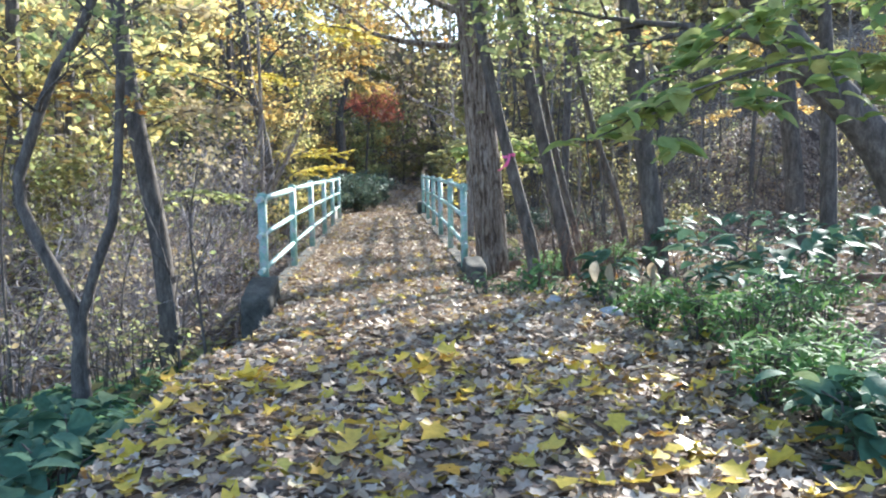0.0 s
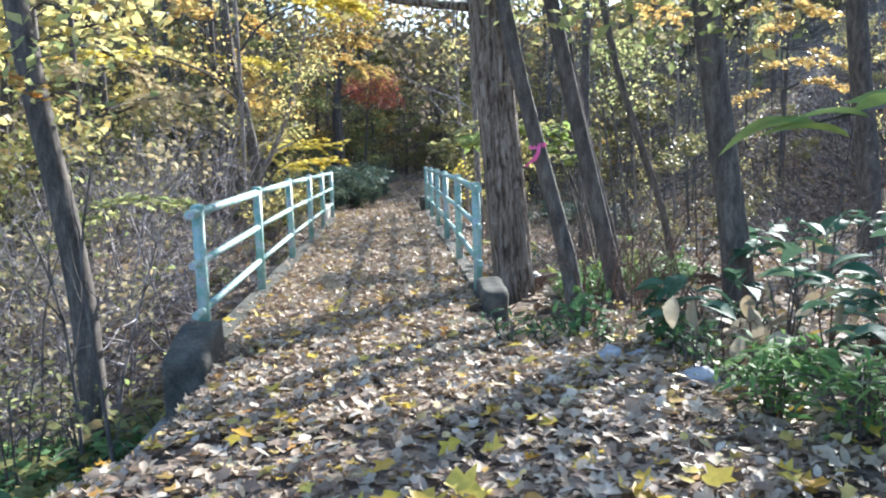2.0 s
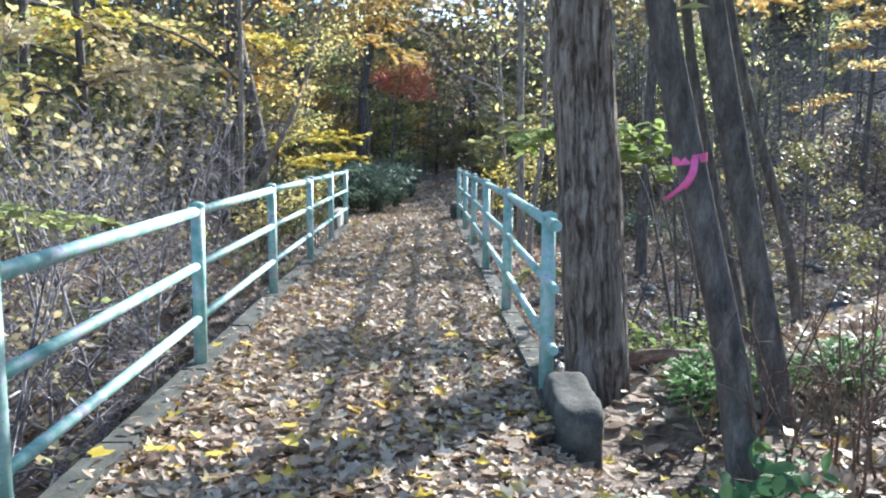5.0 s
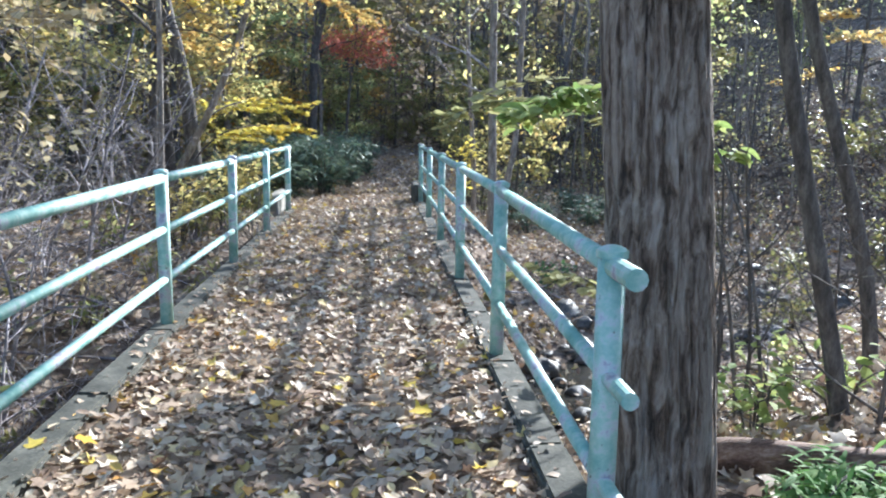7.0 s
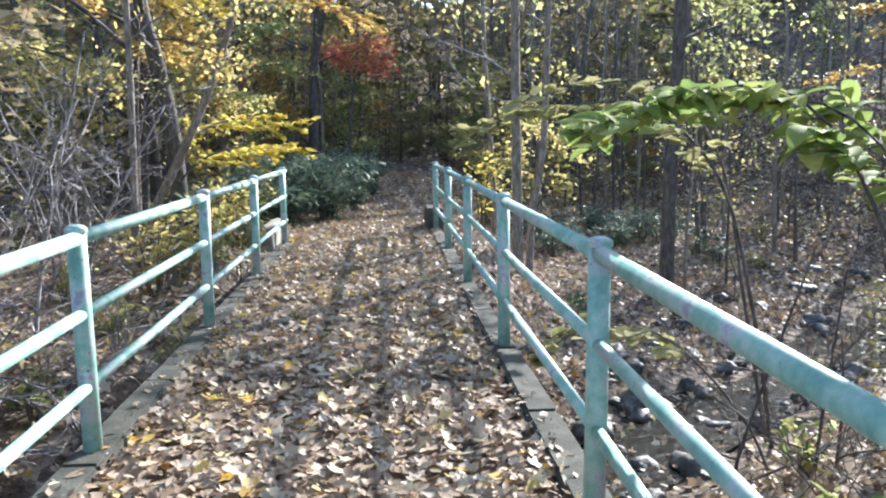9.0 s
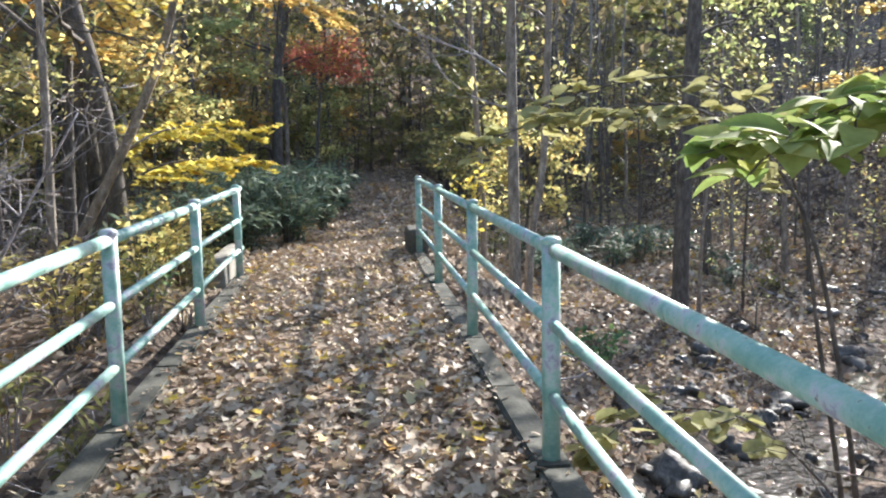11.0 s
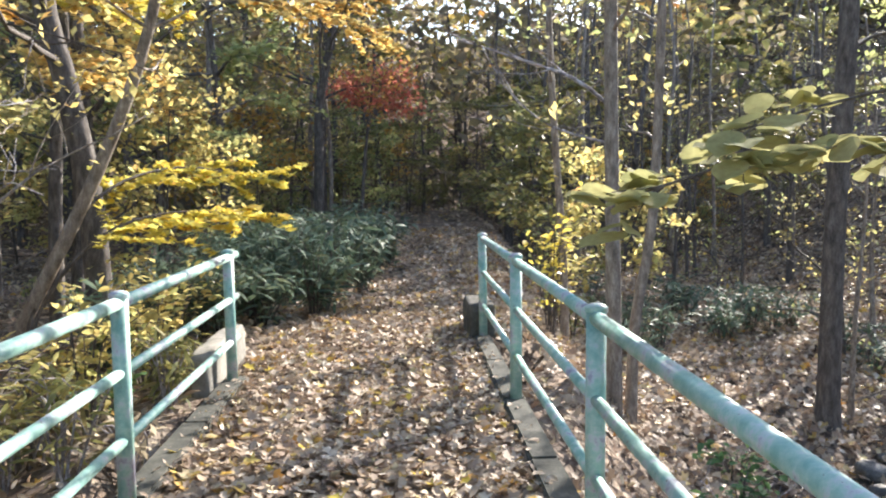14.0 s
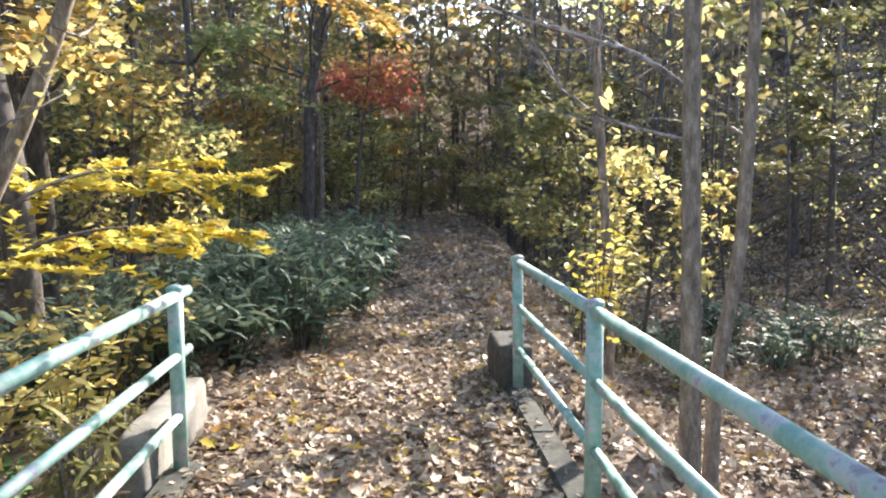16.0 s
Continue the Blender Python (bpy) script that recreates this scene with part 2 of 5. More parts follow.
def paint_material():
    """Weathered pale sea-green pipe paint, chalky, with bare grey patches and rust specks."""
    m, nt, bsdf = material("pipe_paint")
    v = coords(nt)
    a = node(nt, "ShaderNodeTexNoise", Scale=7.0, Detail=7.0, Roughness=0.7)
    b = node(nt, "ShaderNodeTexNoise", Scale=38.0, Detail=4.0, Roughness=0.6)
    nt.links.new(v, a.inputs["Vector"])
    nt.links.new(v, b.inputs["Vector"])
    base = ramp(nt, a.outputs["Fac"], [(0.3, (0.13, 0.29, 0.26)), (0.44, (0.22, 0.40, 0.36)), (0.53, (0.33, 0.49, 0.445)), (0.58, (0.45, 0.50, 0.53)), (0.63, (0.31, 0.31, 0.39)), (0.72, (0.23, 0.22, 0.29))])
    rust = ramp(nt, b.outputs["Fac"], [(0.66, (0, 0, 0)), (0.72, (1, 1, 1))])
    mix = nt.nodes.new("ShaderNodeMix")
    mix.data_type = "RGBA"
    nt.links.new(rust, mix.inputs[0])
    nt.links.new(base, mix.inputs[6])
    mix.inputs[7].default_value = (0.13, 0.10, 0.085, 1)
    nt.links.new(mix.outputs[2], bsdf.inputs["Base Color"])
    bsdf.inputs["Roughness"].default_value = 0.5
    bump(nt, b.outputs["Fac"], 0.25, 0.002, bsdf)
    return m


pipe_paint = paint_material()


def water_material():
    m, nt, bsdf = material("water")
    nz = node(nt, "ShaderNodeTexNoise", Scale=9.0, Detail=5.0)
    nt.links.new(coords(nt), nz.inputs["Vector"])
    bsdf.inputs["Base Color"].default_value = (0.02, 0.019, 0.016, 1)
    bsdf.inputs["Roughness"].default_value = 0.05
    bsdf.inputs["Specular IOR Level"].default_value = 0.3
    bump(nt, nz.outputs["Fac"], 0.7, 0.03, bsdf)
    return m


water = water_material()
ribbon_pink = surface("ribbon_pink", [(0.3, (0.75, 0.10, 0.30)), (0.7, (0.85, 0.16, 0.40))], 8, (1, 1, 1), 0.5, 0.1, 0.001)


# ---- mesh helpers ----
def mesh_object(name, verts, faces, mat, parent=None, smooth=False, label=""):
    me = bpy.data.meshes.new(name)
    me.from_pydata(verts, [], faces)
    me.materials.append(mat)
    if smooth:
        me.shade_smooth()
    ob = new(name, me)
    if parent:
        ob.parent = parent
    if label:
        ob["label"] = label
    return ob


def part(name, bm, mat, parent=None, label="", smooth=False):
    me = bpy.data.meshes.new(name)
    bm.to_mesh(me)
    bm.free()
    me.materials.append(mat)
    if smooth:
        me.shade_smooth()
    ob = new(name, me)
    ob.parent = parent
    if label:
        ob["label"] = label
    return ob


def smoothstep(a, b, x):
    t = min(1.0, max(0.0, (x - a) / (b - a)))
    return t * t * (3 - 2 * t)


# ---- ground ----
def path_z(y):
    return -0.16 * (1 - smoothstep(-3, 6, y)) + 0.55 * smoothstep(22, 48, y) + 0.3 * max(0, y - 48)


def path_x(y):
    return -0.08 + 1.5 * smoothstep(20, 36, y) - 2.0 * smoothstep(42, 60, y)


def height(x, y):
    """Height of the forest floor: a causeway, a skewed stream bed under the bridge, and hills to the sides."""
    u = (y - (13.6 + 0.88 * x)) / 1.33
    near = u < 0
    right, left = max(0.0, x), max(0.0, -x)
    if near:
        side = -0.12 - 0.86 * smoothstep(0.9, 2.4, left) - 0.25 * smoothstep(2.5, 8.0, right)
    else:
        side = -0.30 * smoothstep(1.2, 2.5, left) - 0.95 * smoothstep(1.2, 3.2, right) - 0.25 * smoothstep(2, 6, left)
        side += 0.5 * smoothstep(26, 48, y)
    side += 0.45 * max(0, right - 8.0) * smoothstep(8.0, 14, right) + 0.16 * max(0, left - 8) * smoothstep(8, 16, left)
    side += 0.36 * max(0, y - 48) * smoothstep(48, 58, y)
    bed = -1.85
    far = 0.7 if u > 0 else 0.15
    k = 0.35 * smoothstep(0.9, 2.4, abs(u) + far) + 0.65 * smoothstep(1.8, 4.7, abs(u) + (0.4 if u > 0 else 0.0))
    z = bed * (1 - k) + side * k
    z += 0.10 * noise.noise((x * 0.6, y * 0.6, 0.3)) + 0.04 * noise.noise((x * 2.1, y * 2.1, 4.3))
    if near:
        z -= 0.25 * math.exp(-((x - 1.35) ** 2 / 0.3 + (y - 8.2) ** 2 / 1.0))
    # causeway and path, broken off where the bridge spans the stream
    off = abs(x - path_x(y)) - (1.08 if near else 1.15)
    w = 1 - smoothstep(0.0, (0.5 if x < 0 else 1.5) if near else 1.3, off)
    span = smoothstep(2.6, 4.2, abs(u))
    w *= span * (1 - smoothstep(50, 64, y))
    pz = path_z(y) - 0.03 - 0.02 * noise.noise((x * 1.3, y * 1.3, 9.1))
    if -1.6 < x < 1.5 and abs(u) < 4.4:
        pz = min(pz, -0.3)
    z = z * (1 - w) + pz * w
    if near and x < -1.0:
        z -= 0.66 * math.exp(-((x + 1.45) ** 2 / 0.17 + (y - 5.85) ** 2 / 0.6)) * smoothstep(-0.92, -1.15, x)
    if near and x > 0:
        z -= 0.22 * math.exp(-((x - 1.25) ** 2 / 0.12 + (y - 8.1) ** 2 / 0.8))
    return z if z < 15 else 15 + 0.05 * (z - 15)


def axis(lo, hi, fine_lo, fine_hi, step, grow):
    a = list(np.arange(fine_lo, fine_hi, step))
    s, v = step, fine_hi
    while v < hi:
        a.append(v)
        s *= grow
        v += s
    a.append(hi)
    s, v = step, fine_lo
    while v > lo:
        s *= grow
        v -= s
        a.insert(0, v)
    return a


def build_ground():
    xs = axis(-260, 260, -8, 9, 0.22, 1.16)
    ys = axis(-160, 320, 0, 28, 0.22, 1.14)
    verts = [(x, y, height(x, y)) for y in ys for x in xs]
    nx = len(xs)
    faces = [(j * nx + i, j * nx + i + 1, (j + 1) * nx + i + 1, (j + 1) * nx + i) for j in range(len(ys) - 1) for i in range(nx - 1)]
    tagged(mesh_object("ground", verts, faces, soil, smooth=True), "brown woodland soil under fallen leaves", "ground", kind="structure")


build_ground()


def build_water():
    verts, faces = [], []
    n = 60
    for i in range(n + 1):
        x = -25 + 50 * i / n
        for s in (-0.7, 0.7):
            verts.append((x - s * 0.66, 13.6 + 0.88 * x + s * 0.75, -1.80))
    for i in range(n):
        faces.append((2 * i, 2 * i + 2, 2 * i + 3, 2 * i + 1))
    tagged(mesh_object("water", verts, faces, water), "dark shallow stream water among stones", "stream", kind="structure")


build_water()


# ---- bridge ----
LEFT_X, RIGHT_X = -1.18, 1.0
LEFT_Y = [6.86, 9.32, 11.88, 14.40, 16.77, 19.23]
RIGHT_Y = [8.74, 11.12, 13.57, 16.10, 18.50, 20.90]
TOP = 1.08


def box_bm(x0, x1, y0, y1, z0, z1, bevel=0.01, skew=0.0):
    bm = bmesh.new()
    bmesh.ops.create_cube(bm, size=1)
    for v in bm.verts:
        v.co = Vector(((x0 + x1) / 2 + v.co.x * (x1 - x0), (y0 + y1) / 2 + v.co.y * (y1 - y0), (z0 + z1) / 2 + v.co.z * (z1 - z0)))
        v.co.y += skew * v.co.x
    if bevel:
        bmesh.ops.bevel(bm, geom=bm.edges[:], offset=bevel, segments=2, affect="EDGES")
    return bm


def pipe_bm(a, b, r, seg=16, cap=True):
    a, b = Vector(a), Vector(b)
    bm = bmesh.new()
    bmesh.ops.create_cone(bm, cap_ends=cap, segments=seg, radius1=r, radius2=r, depth=(b - a).length)
    rot = (b - a).to_track_quat("Z", "Y").to_matrix().to_4x4()
    bmesh.ops.transform(bm, matrix=Matrix.Translation((a + b) / 2) @ rot, verts=bm.verts)
    return bm


def railing(x, ys, stub, bow, sag):
    """Posts and three rails; sag lowers the first posts a little."""
    thing = new("railing")
    thing.location = (x, ys[0], 0)
    tagged(thing, "weathered pale sea-green steel pipe railing with three rails", "railing", "bridge railings")
    bend = [-bow * (1 - i / 2) if i < 3 else 0.012 * bow / 0.035 for i in range(len(ys))]
    for i, y in enumerate(ys):
        lean, q = 0.008 * math.sin(i * 2.3), y - ys[0]
        bm = pipe_bm((bend[i], q, -0.05), (bend[i] + lean, q, TOP - sag[i] - 0.012), 0.043)
        top = bmesh.ops.create_uvsphere(bm, u_segments=14, v_segments=6, radius=0.046)
        for v in top["verts"]:
            v.co = Vector((v.co.x + lean + bend[i], v.co.y + q, v.co.z * 0.45 + TOP - sag[i] - 0.012))
        post = part("post", bm, pipe_paint, thing, smooth=True)
        part("collar", pipe_bm((bend[i] + lean, q, TOP - sag[i] - 0.03), (bend[i] + lean, q, TOP - sag[i] - 0.008), 0.049), pipe_paint, post)
    for z, r in ((TOP - 0.055, 0.033), (TOP - 0.40, 0.027), (TOP - 0.74, 0.027)):
        for i in range(len(ys) - 1):
            part("rail", pipe_bm((bend[i], ys[i] - ys[0], z - sag[i]), (bend[i + 1], ys[i + 1] - ys[0], z - sag[i + 1]), r, 12), pipe_paint, thing, smooth=True)
        for i, a, b in ((0, -stub, 0.0), (-1, ys[-1] - ys[0], ys[-1] - ys[0] + stub)):
            part("rail_stub", pipe_bm((bend[i], a, z - sag[i]), (bend[i], b, z - sag[i]), r, 12), pipe_paint, thing)
    return thing


railing(LEFT_X, LEFT_Y, 0.24, 0.0, (0.056, 0.02, 0.0, 0.0, 0.0, 0.0))
railing(RIGHT_X, RIGHT_Y, 0.24, 0.035, (0.032, 0.0, 0.0, 0.0, 0.0, 0.0))
SKEW = 0.88
deck = part("bridge_deck", box_bm(LEFT_X - 0.085, RIGHT_X + 0.08, 7.4, 20.0, -0.32, -0.035, 0.02, SKEW), leaf_mould)
tagged(deck, "concrete footbridge slab under a layer of fallen leaves", "bridge deck", kind="structure")
for x, y0, y1 in ((LEFT_X, 6.6, 19.35), (RIGHT_X, 8.45, 21.0)):
    k = new("kerb")
    k.location = (x, y0, 0)
    tagged(k, "low weathered concrete kerb along the bridge edge", "kerb", "bridge kerbs", "structure")
    count = 10
    for i in range(count):
        a, b = (y1 - y0) * i / count, (y1 - y0) * (i + 1) / count
        part("kerb_block", box_bm(-0.09 + 0.004 * math.sin(i * 3), 0.085, a + 0.002, b - 0.002, -0.2, 0.032 + 0.004 * math.sin(i * 5), 0.015), kerb_stone, k)
for y0, y1 in ((6.4, 7.5), (19.6, 20.7)):
    a = part("abutment", box_bm(LEFT_X - 0.2, RIGHT_X + 0.2, y0, y1, -2.2, -0.3, 0.03, SKEW), concrete)
    tagged(a, "concrete abutment carrying the bridge end", "abutment", "bridge abutments", "structure")


def end_block(x0, x1, y0, y1, z0, z1, mat, label, slope=0.0, flare=0.0):
    """A worn end stone with a sloping top; flare turns its near end outwards."""
    bm = box_bm(x0, x1, y0, y1, z0, z1, 0)
    bmesh.ops.subdivide_edges(bm, edges=bm.edges[:], cuts=11, use_grid_fill=True)
    mid, half = Vector(((x0 + x1) / 2, (y0 + y1) / 2, z1 - 0.2)), Vector(((x1 - x0) / 2, (y1 - y0) / 2, 0.2))
    for v in bm.verts:
        f = (v.co.y - y0) / (y1 - y0)
        c = [(v.co[k] - mid[k]) / half[k] for k in range(3)]
        c[2] = max(0.0, c[2])
        big = max(abs(k) for k in c)
        scale = big / sum(abs(k) ** 7 for k in c) ** (1 / 7) if big else 1.0
        v.co.x, v.co.y = mid.x + c[0] * scale * half.x, mid.y + c[1] * scale * half.y
        if c[2] > 0:
            v.co.z = mid.z + c[2] * scale * half.z - slope * max(0.0, 1 - f) * c[2]
        v.co.x -= flare * (y1 - v.co.y)
        v.co += 0.016 * noise.noise_vector(v.co * 4) + 0.007 * noise.noise_vector(v.co * 13)
    return tagged(part("end_block", bm, mat, smooth=True), label, "end block", "bridge end blocks")


end_block(-1.29, -1.0, 6.2, 6.74, -1.1, 0.25, stone_dark, "dark mossy stone end block with a sloping top beside the railing", 0.14, 0.06)
end_block(0.92, 1.17, 8.05, 8.6, -0.7, 0.18, stone_dark, "dark stone end block beside the tree trunk", 0.06)
end_block(-1.47, -1.285, 18.95, 20.45, -0.6, 0.30, concrete, "pale concrete end block at the far railing end", 0.0)
end_block(0.86, 1.16, 20.95, 21.8, -0.6, 0.34, stone_dark, "dark stone end block at the far railing end", 0.0)


# ---- leaves ----
def leaf_shapes():
    """Flat outlines one unit long, stem at the origin: ovate, lobed, narrow. Points and triangles."""
    ovate = ([(0, 0, 0), (0.22, 0.28, 0.05), (0.24, 0.6, 0.05), (0, 1.0, -0.06), (-0.24, 0.6, 0.05), (-0.22, 0.28, 0.05), (0, 0.45, 0.0)],
             [(0, 1, 6), (1, 2, 6), (2, 3, 6), (3, 4, 6), (4, 5, 6), (5, 0, 6)])
    lob = [(0, 0, 0), (0.30, 0.06, 0.03), (0.24, 0.30, 0.0), (0.52, 0.52, 0.06), (0.22, 0.60, 0.0), (0, 1.0, -0.05), (-0.22, 0.60, 0.0), (-0.52, 0.52, 0.06), (-0.24, 0.30, 0.0), (-0.30, 0.06, 0.03)]
    lobed = (lob, [(0, 1, 2), (2, 3, 4), (4, 5, 6), (6, 7, 8), (8, 9, 0), (0, 2, 8), (2, 4, 6), (2, 6, 8)])
    narrow = ([(0, 0, 0), (0.09, 0.3, 0.03), (0.07, 0.65, 0.02), (0, 1.0, -0.12), (-0.07, 0.65, 0.02), (-0.09, 0.3, 0.03)],
              [(0, 1, 5), (1, 2, 4), (1, 4, 5), (2, 3, 4)])
    simple = ([(0, 0, 0), (0.3, 0.5, 0.07), (0, 1.0, -0.03), (-0.3, 0.5, 0.07)], [(0, 1, 3), (1, 2, 3)])
    n = 9
    pts, tri = [], []
    for i in range(n + 1):
        t = i / n
        w = 0.27 * math.sin(math.pi * t ** 0.85) ** 0.9 * (1 - 0.12 * t) + (0.012 if i % 2 else 0)
        w = 0.0 if i in (0, n) else w
        z = 0.06 * math.sin(math.pi * t) - 0.16 * t * t
        pts += [(-w, t, z + 0.28 * w), (0.0, t, z), (w, t, z + 0.28 * w)]
    for i in range(n):
        a = 3 * i
        tri += [(a, a + 1, a + 4), (a, a + 4, a + 3), (a + 1, a + 2, a + 5), (a + 1, a + 5, a + 4)]
    broad = (pts, tri)
    n = 12
    rim = [(0.40 * math.sin(2 * math.pi * i / n) * (1 - 0.18 * math.cos(2 * math.pi * i / n)), 0.5 - 0.5 * math.cos(2 * math.pi * i / n), 0.05 * abs(math.sin(2 * math.pi * i / n)) - 0.08 * (i == n // 2)) for i in range(n)]
    rounded = (rim + [(0, 0.45, 0)], [(i, (i + 1) % n, n) for i in range(n)])
    return {"round": rounded, "broad": broad, "ovate": ovate, "lobed": lobed, "narrow": narrow, "simple": simple}


SHAPES = leaf_shapes()


def leaves_mesh(name, places, sizes, tilt, shape, mat, rng, heading=None, curl=0.0):
    """One mesh of many leaves at the given places. tilt: spread of the leaf's plane from level, in radians."""
    pts, tris = SHAPES[shape]
    pts, tris = np.array(pts, float), np.array(tris, int)
    n, k = len(places), len(pts)
    places = np.asarray(places, float)
    yaw = rng.uniform(0, 2 * np.pi, n) if heading is None else np.asarray(heading)
    pit = rng.normal(0, 1, n) * tilt
    rol = rng.normal(0, 1, n) * tilt
    p = np.repeat(pts[None], n, 0)
    p[:, :, 1] -= 0.5
    p[:, :, 2] += (curl * rng.uniform(-0.4, 1.0, n))[:, None] * (p[:, :, 0] ** 2 * 3 + p[:, :, 1] ** 2)
    p *= np.asarray(sizes)[:, None, None]
    c, s = np.cos(rol)[:, None], np.sin(rol)[:, None]
    x, z = p[:, :, 0] * c + p[:, :, 2] * s, -p[:, :, 0] * s + p[:, :, 2] * c
    y = p[:, :, 1]
    c, s = np.cos(pit)[:, None], np.sin(pit)[:, None]
    y, z = y * c - z * s, y * s + z * c
    c, s = np.cos(yaw)[:, None], np.sin(yaw)[:, None]
    x, y = x * c - y * s, x * s + y * c
    out = np.stack([x, y, z], 2) + places[:, None, :]
    me = bpy.data.meshes.new(name)
    verts = out.reshape(-1, 3)
    faces = (tris[None] + (np.arange(n) * k)[:, None, None]).reshape(-1, 3)
    me.vertices.add(len(verts))
    me.vertices.foreach_set("co", verts.ravel())
    me.loops.add(faces.size)
    me.loops.foreach_set("vertex_index", faces.ravel().astype(np.int32))
    me.polygons.add(len(faces))
    me.polygons.foreach_set("loop_start", np.arange(0, faces.size, 3, dtype=np.int32))
    me.polygons.foreach_set("loop_total", np.full(len(faces), 3, dtype=np.int32))
    if shape == "broad":
        me.polygons.foreach_set("use_smooth", np.ones(len(faces), dtype=bool))
    me.update(calc_edges=True)
    me.materials.append(mat)
    return new(name, me)


# ---- trees ----
def tube(verts, faces, pts, radii, n=6, ridge=0.0, seed=0.0):
    """Adds a tapered round limb along pts."""
    start = len(verts)
    m = len(pts)
    for i, (p, r) in enumerate(zip(pts, radii)):
        p = Vector(p)
        d = (Vector(pts[min(i + 1, m - 1)]) - Vector(pts[max(i - 1, 0)])).normalized()
        a = d.orthogonal().normalized() if abs(d.z) < 0.6 else Vector((1, 0, 0)).cross(d).cross(d).normalized()
        b = d.cross(a)
        for k in range(n):
            t = 2 * math.pi * k / n
            rr = r
            if ridge:
                bend = 0.8 * noise.noise((p.z * 0.9, t, seed))
                plate = min(1.0, 4.5 * abs(noise.noise((math.cos(t + bend * 0.15) * 4.6 + seed, math.sin(t + bend * 0.15) * 4.6, p.z * 1.5))))
                rr *= 1 + ridge * (plate - 0.6 + 0.3 * noise.noise((math.cos(t) * 11 + seed, math.sin(t) * 11, p.z * 6.0)))
            verts.append(tuple(p + a * (math.cos(t) * rr) + b * (math.sin(t) * rr)))
    for i in range(m - 1):
        for k in range(n):
            q = start + i * n
            faces.append((q + k, q + (k + 1) % n, q + n + (k + 1) % n, q + n + k))
    faces.append(tuple(start + (m - 1) * n + k for k in range(n)))


def grow(rng, verts, faces, start, way, length, r, depth, tips, rise=0.1, wobble=0.35, n=5, kids=4, spread=0.9):
    """A crooked limb with side branches; tips collects the places where leaves sit."""
    seg = 5 if depth else 3
    pts, radii = [Vector(start)], [r]
    d = Vector(way).normalized()
    for i in range(seg):
        d = (d + Vector(rng.normal(0, wobble / seg ** 0.5, 3)) + Vector((0, 0, rise / seg))).normalized()
        pts.append(pts[-1] + d * (length / seg))
        radii.append(max(0.0025, r * (1 - 0.8 * (i + 1) / seg)))
    tube(verts, faces, pts, radii, n if depth else 3)
    if depth <= 1:
        for p in pts[1 if depth == 0 else 2:]:
            tips.append(tuple(p))
    if depth:
        for j in range(kids):
            f = 0.3 + 0.7 * (j + rng.uniform(0, 0.9)) / kids
            i = min(seg - 1, int(f * seg))
            p = pts[i].lerp(pts[i + 1], f * seg - i)
            side = Vector(rng.normal(0, 1, 3))
            side.z *= 0.4
            way2 = ((pts[i + 1] - pts[i]).normalized() + side.normalized() * spread).normalized()
            grow(rng, verts, faces, p, way2, length * rng.uniform(0.35, 0.6), radii[i] * 0.55, depth - 1, tips, rise, wobble, n, max(2, kids - 1), spread)


def curve_points(keys, step):
    """Points along a smooth line through the keys (x, y, z)."""
    keys = [Vector(k) for k in keys]
    out = []
    for i in range(len(keys) - 1):
        p0, p1, p2, p3 = keys[max(i - 1, 0)], keys[i], keys[i + 1], keys[min(i + 2, len(keys) - 1)]
        m = max(2, int((p2 - p1).length / step))
        for j in range(m):
            t = j / m
            out.append(0.5 * ((2 * p1) + (p2 - p0) * t + (2 * p0 - 5 * p1 + 4 * p2 - p3) * t * t + (3 * p1 - p0 - 3 * p2 + p3) * t ** 3))
    out.append(keys[-1])
    return out


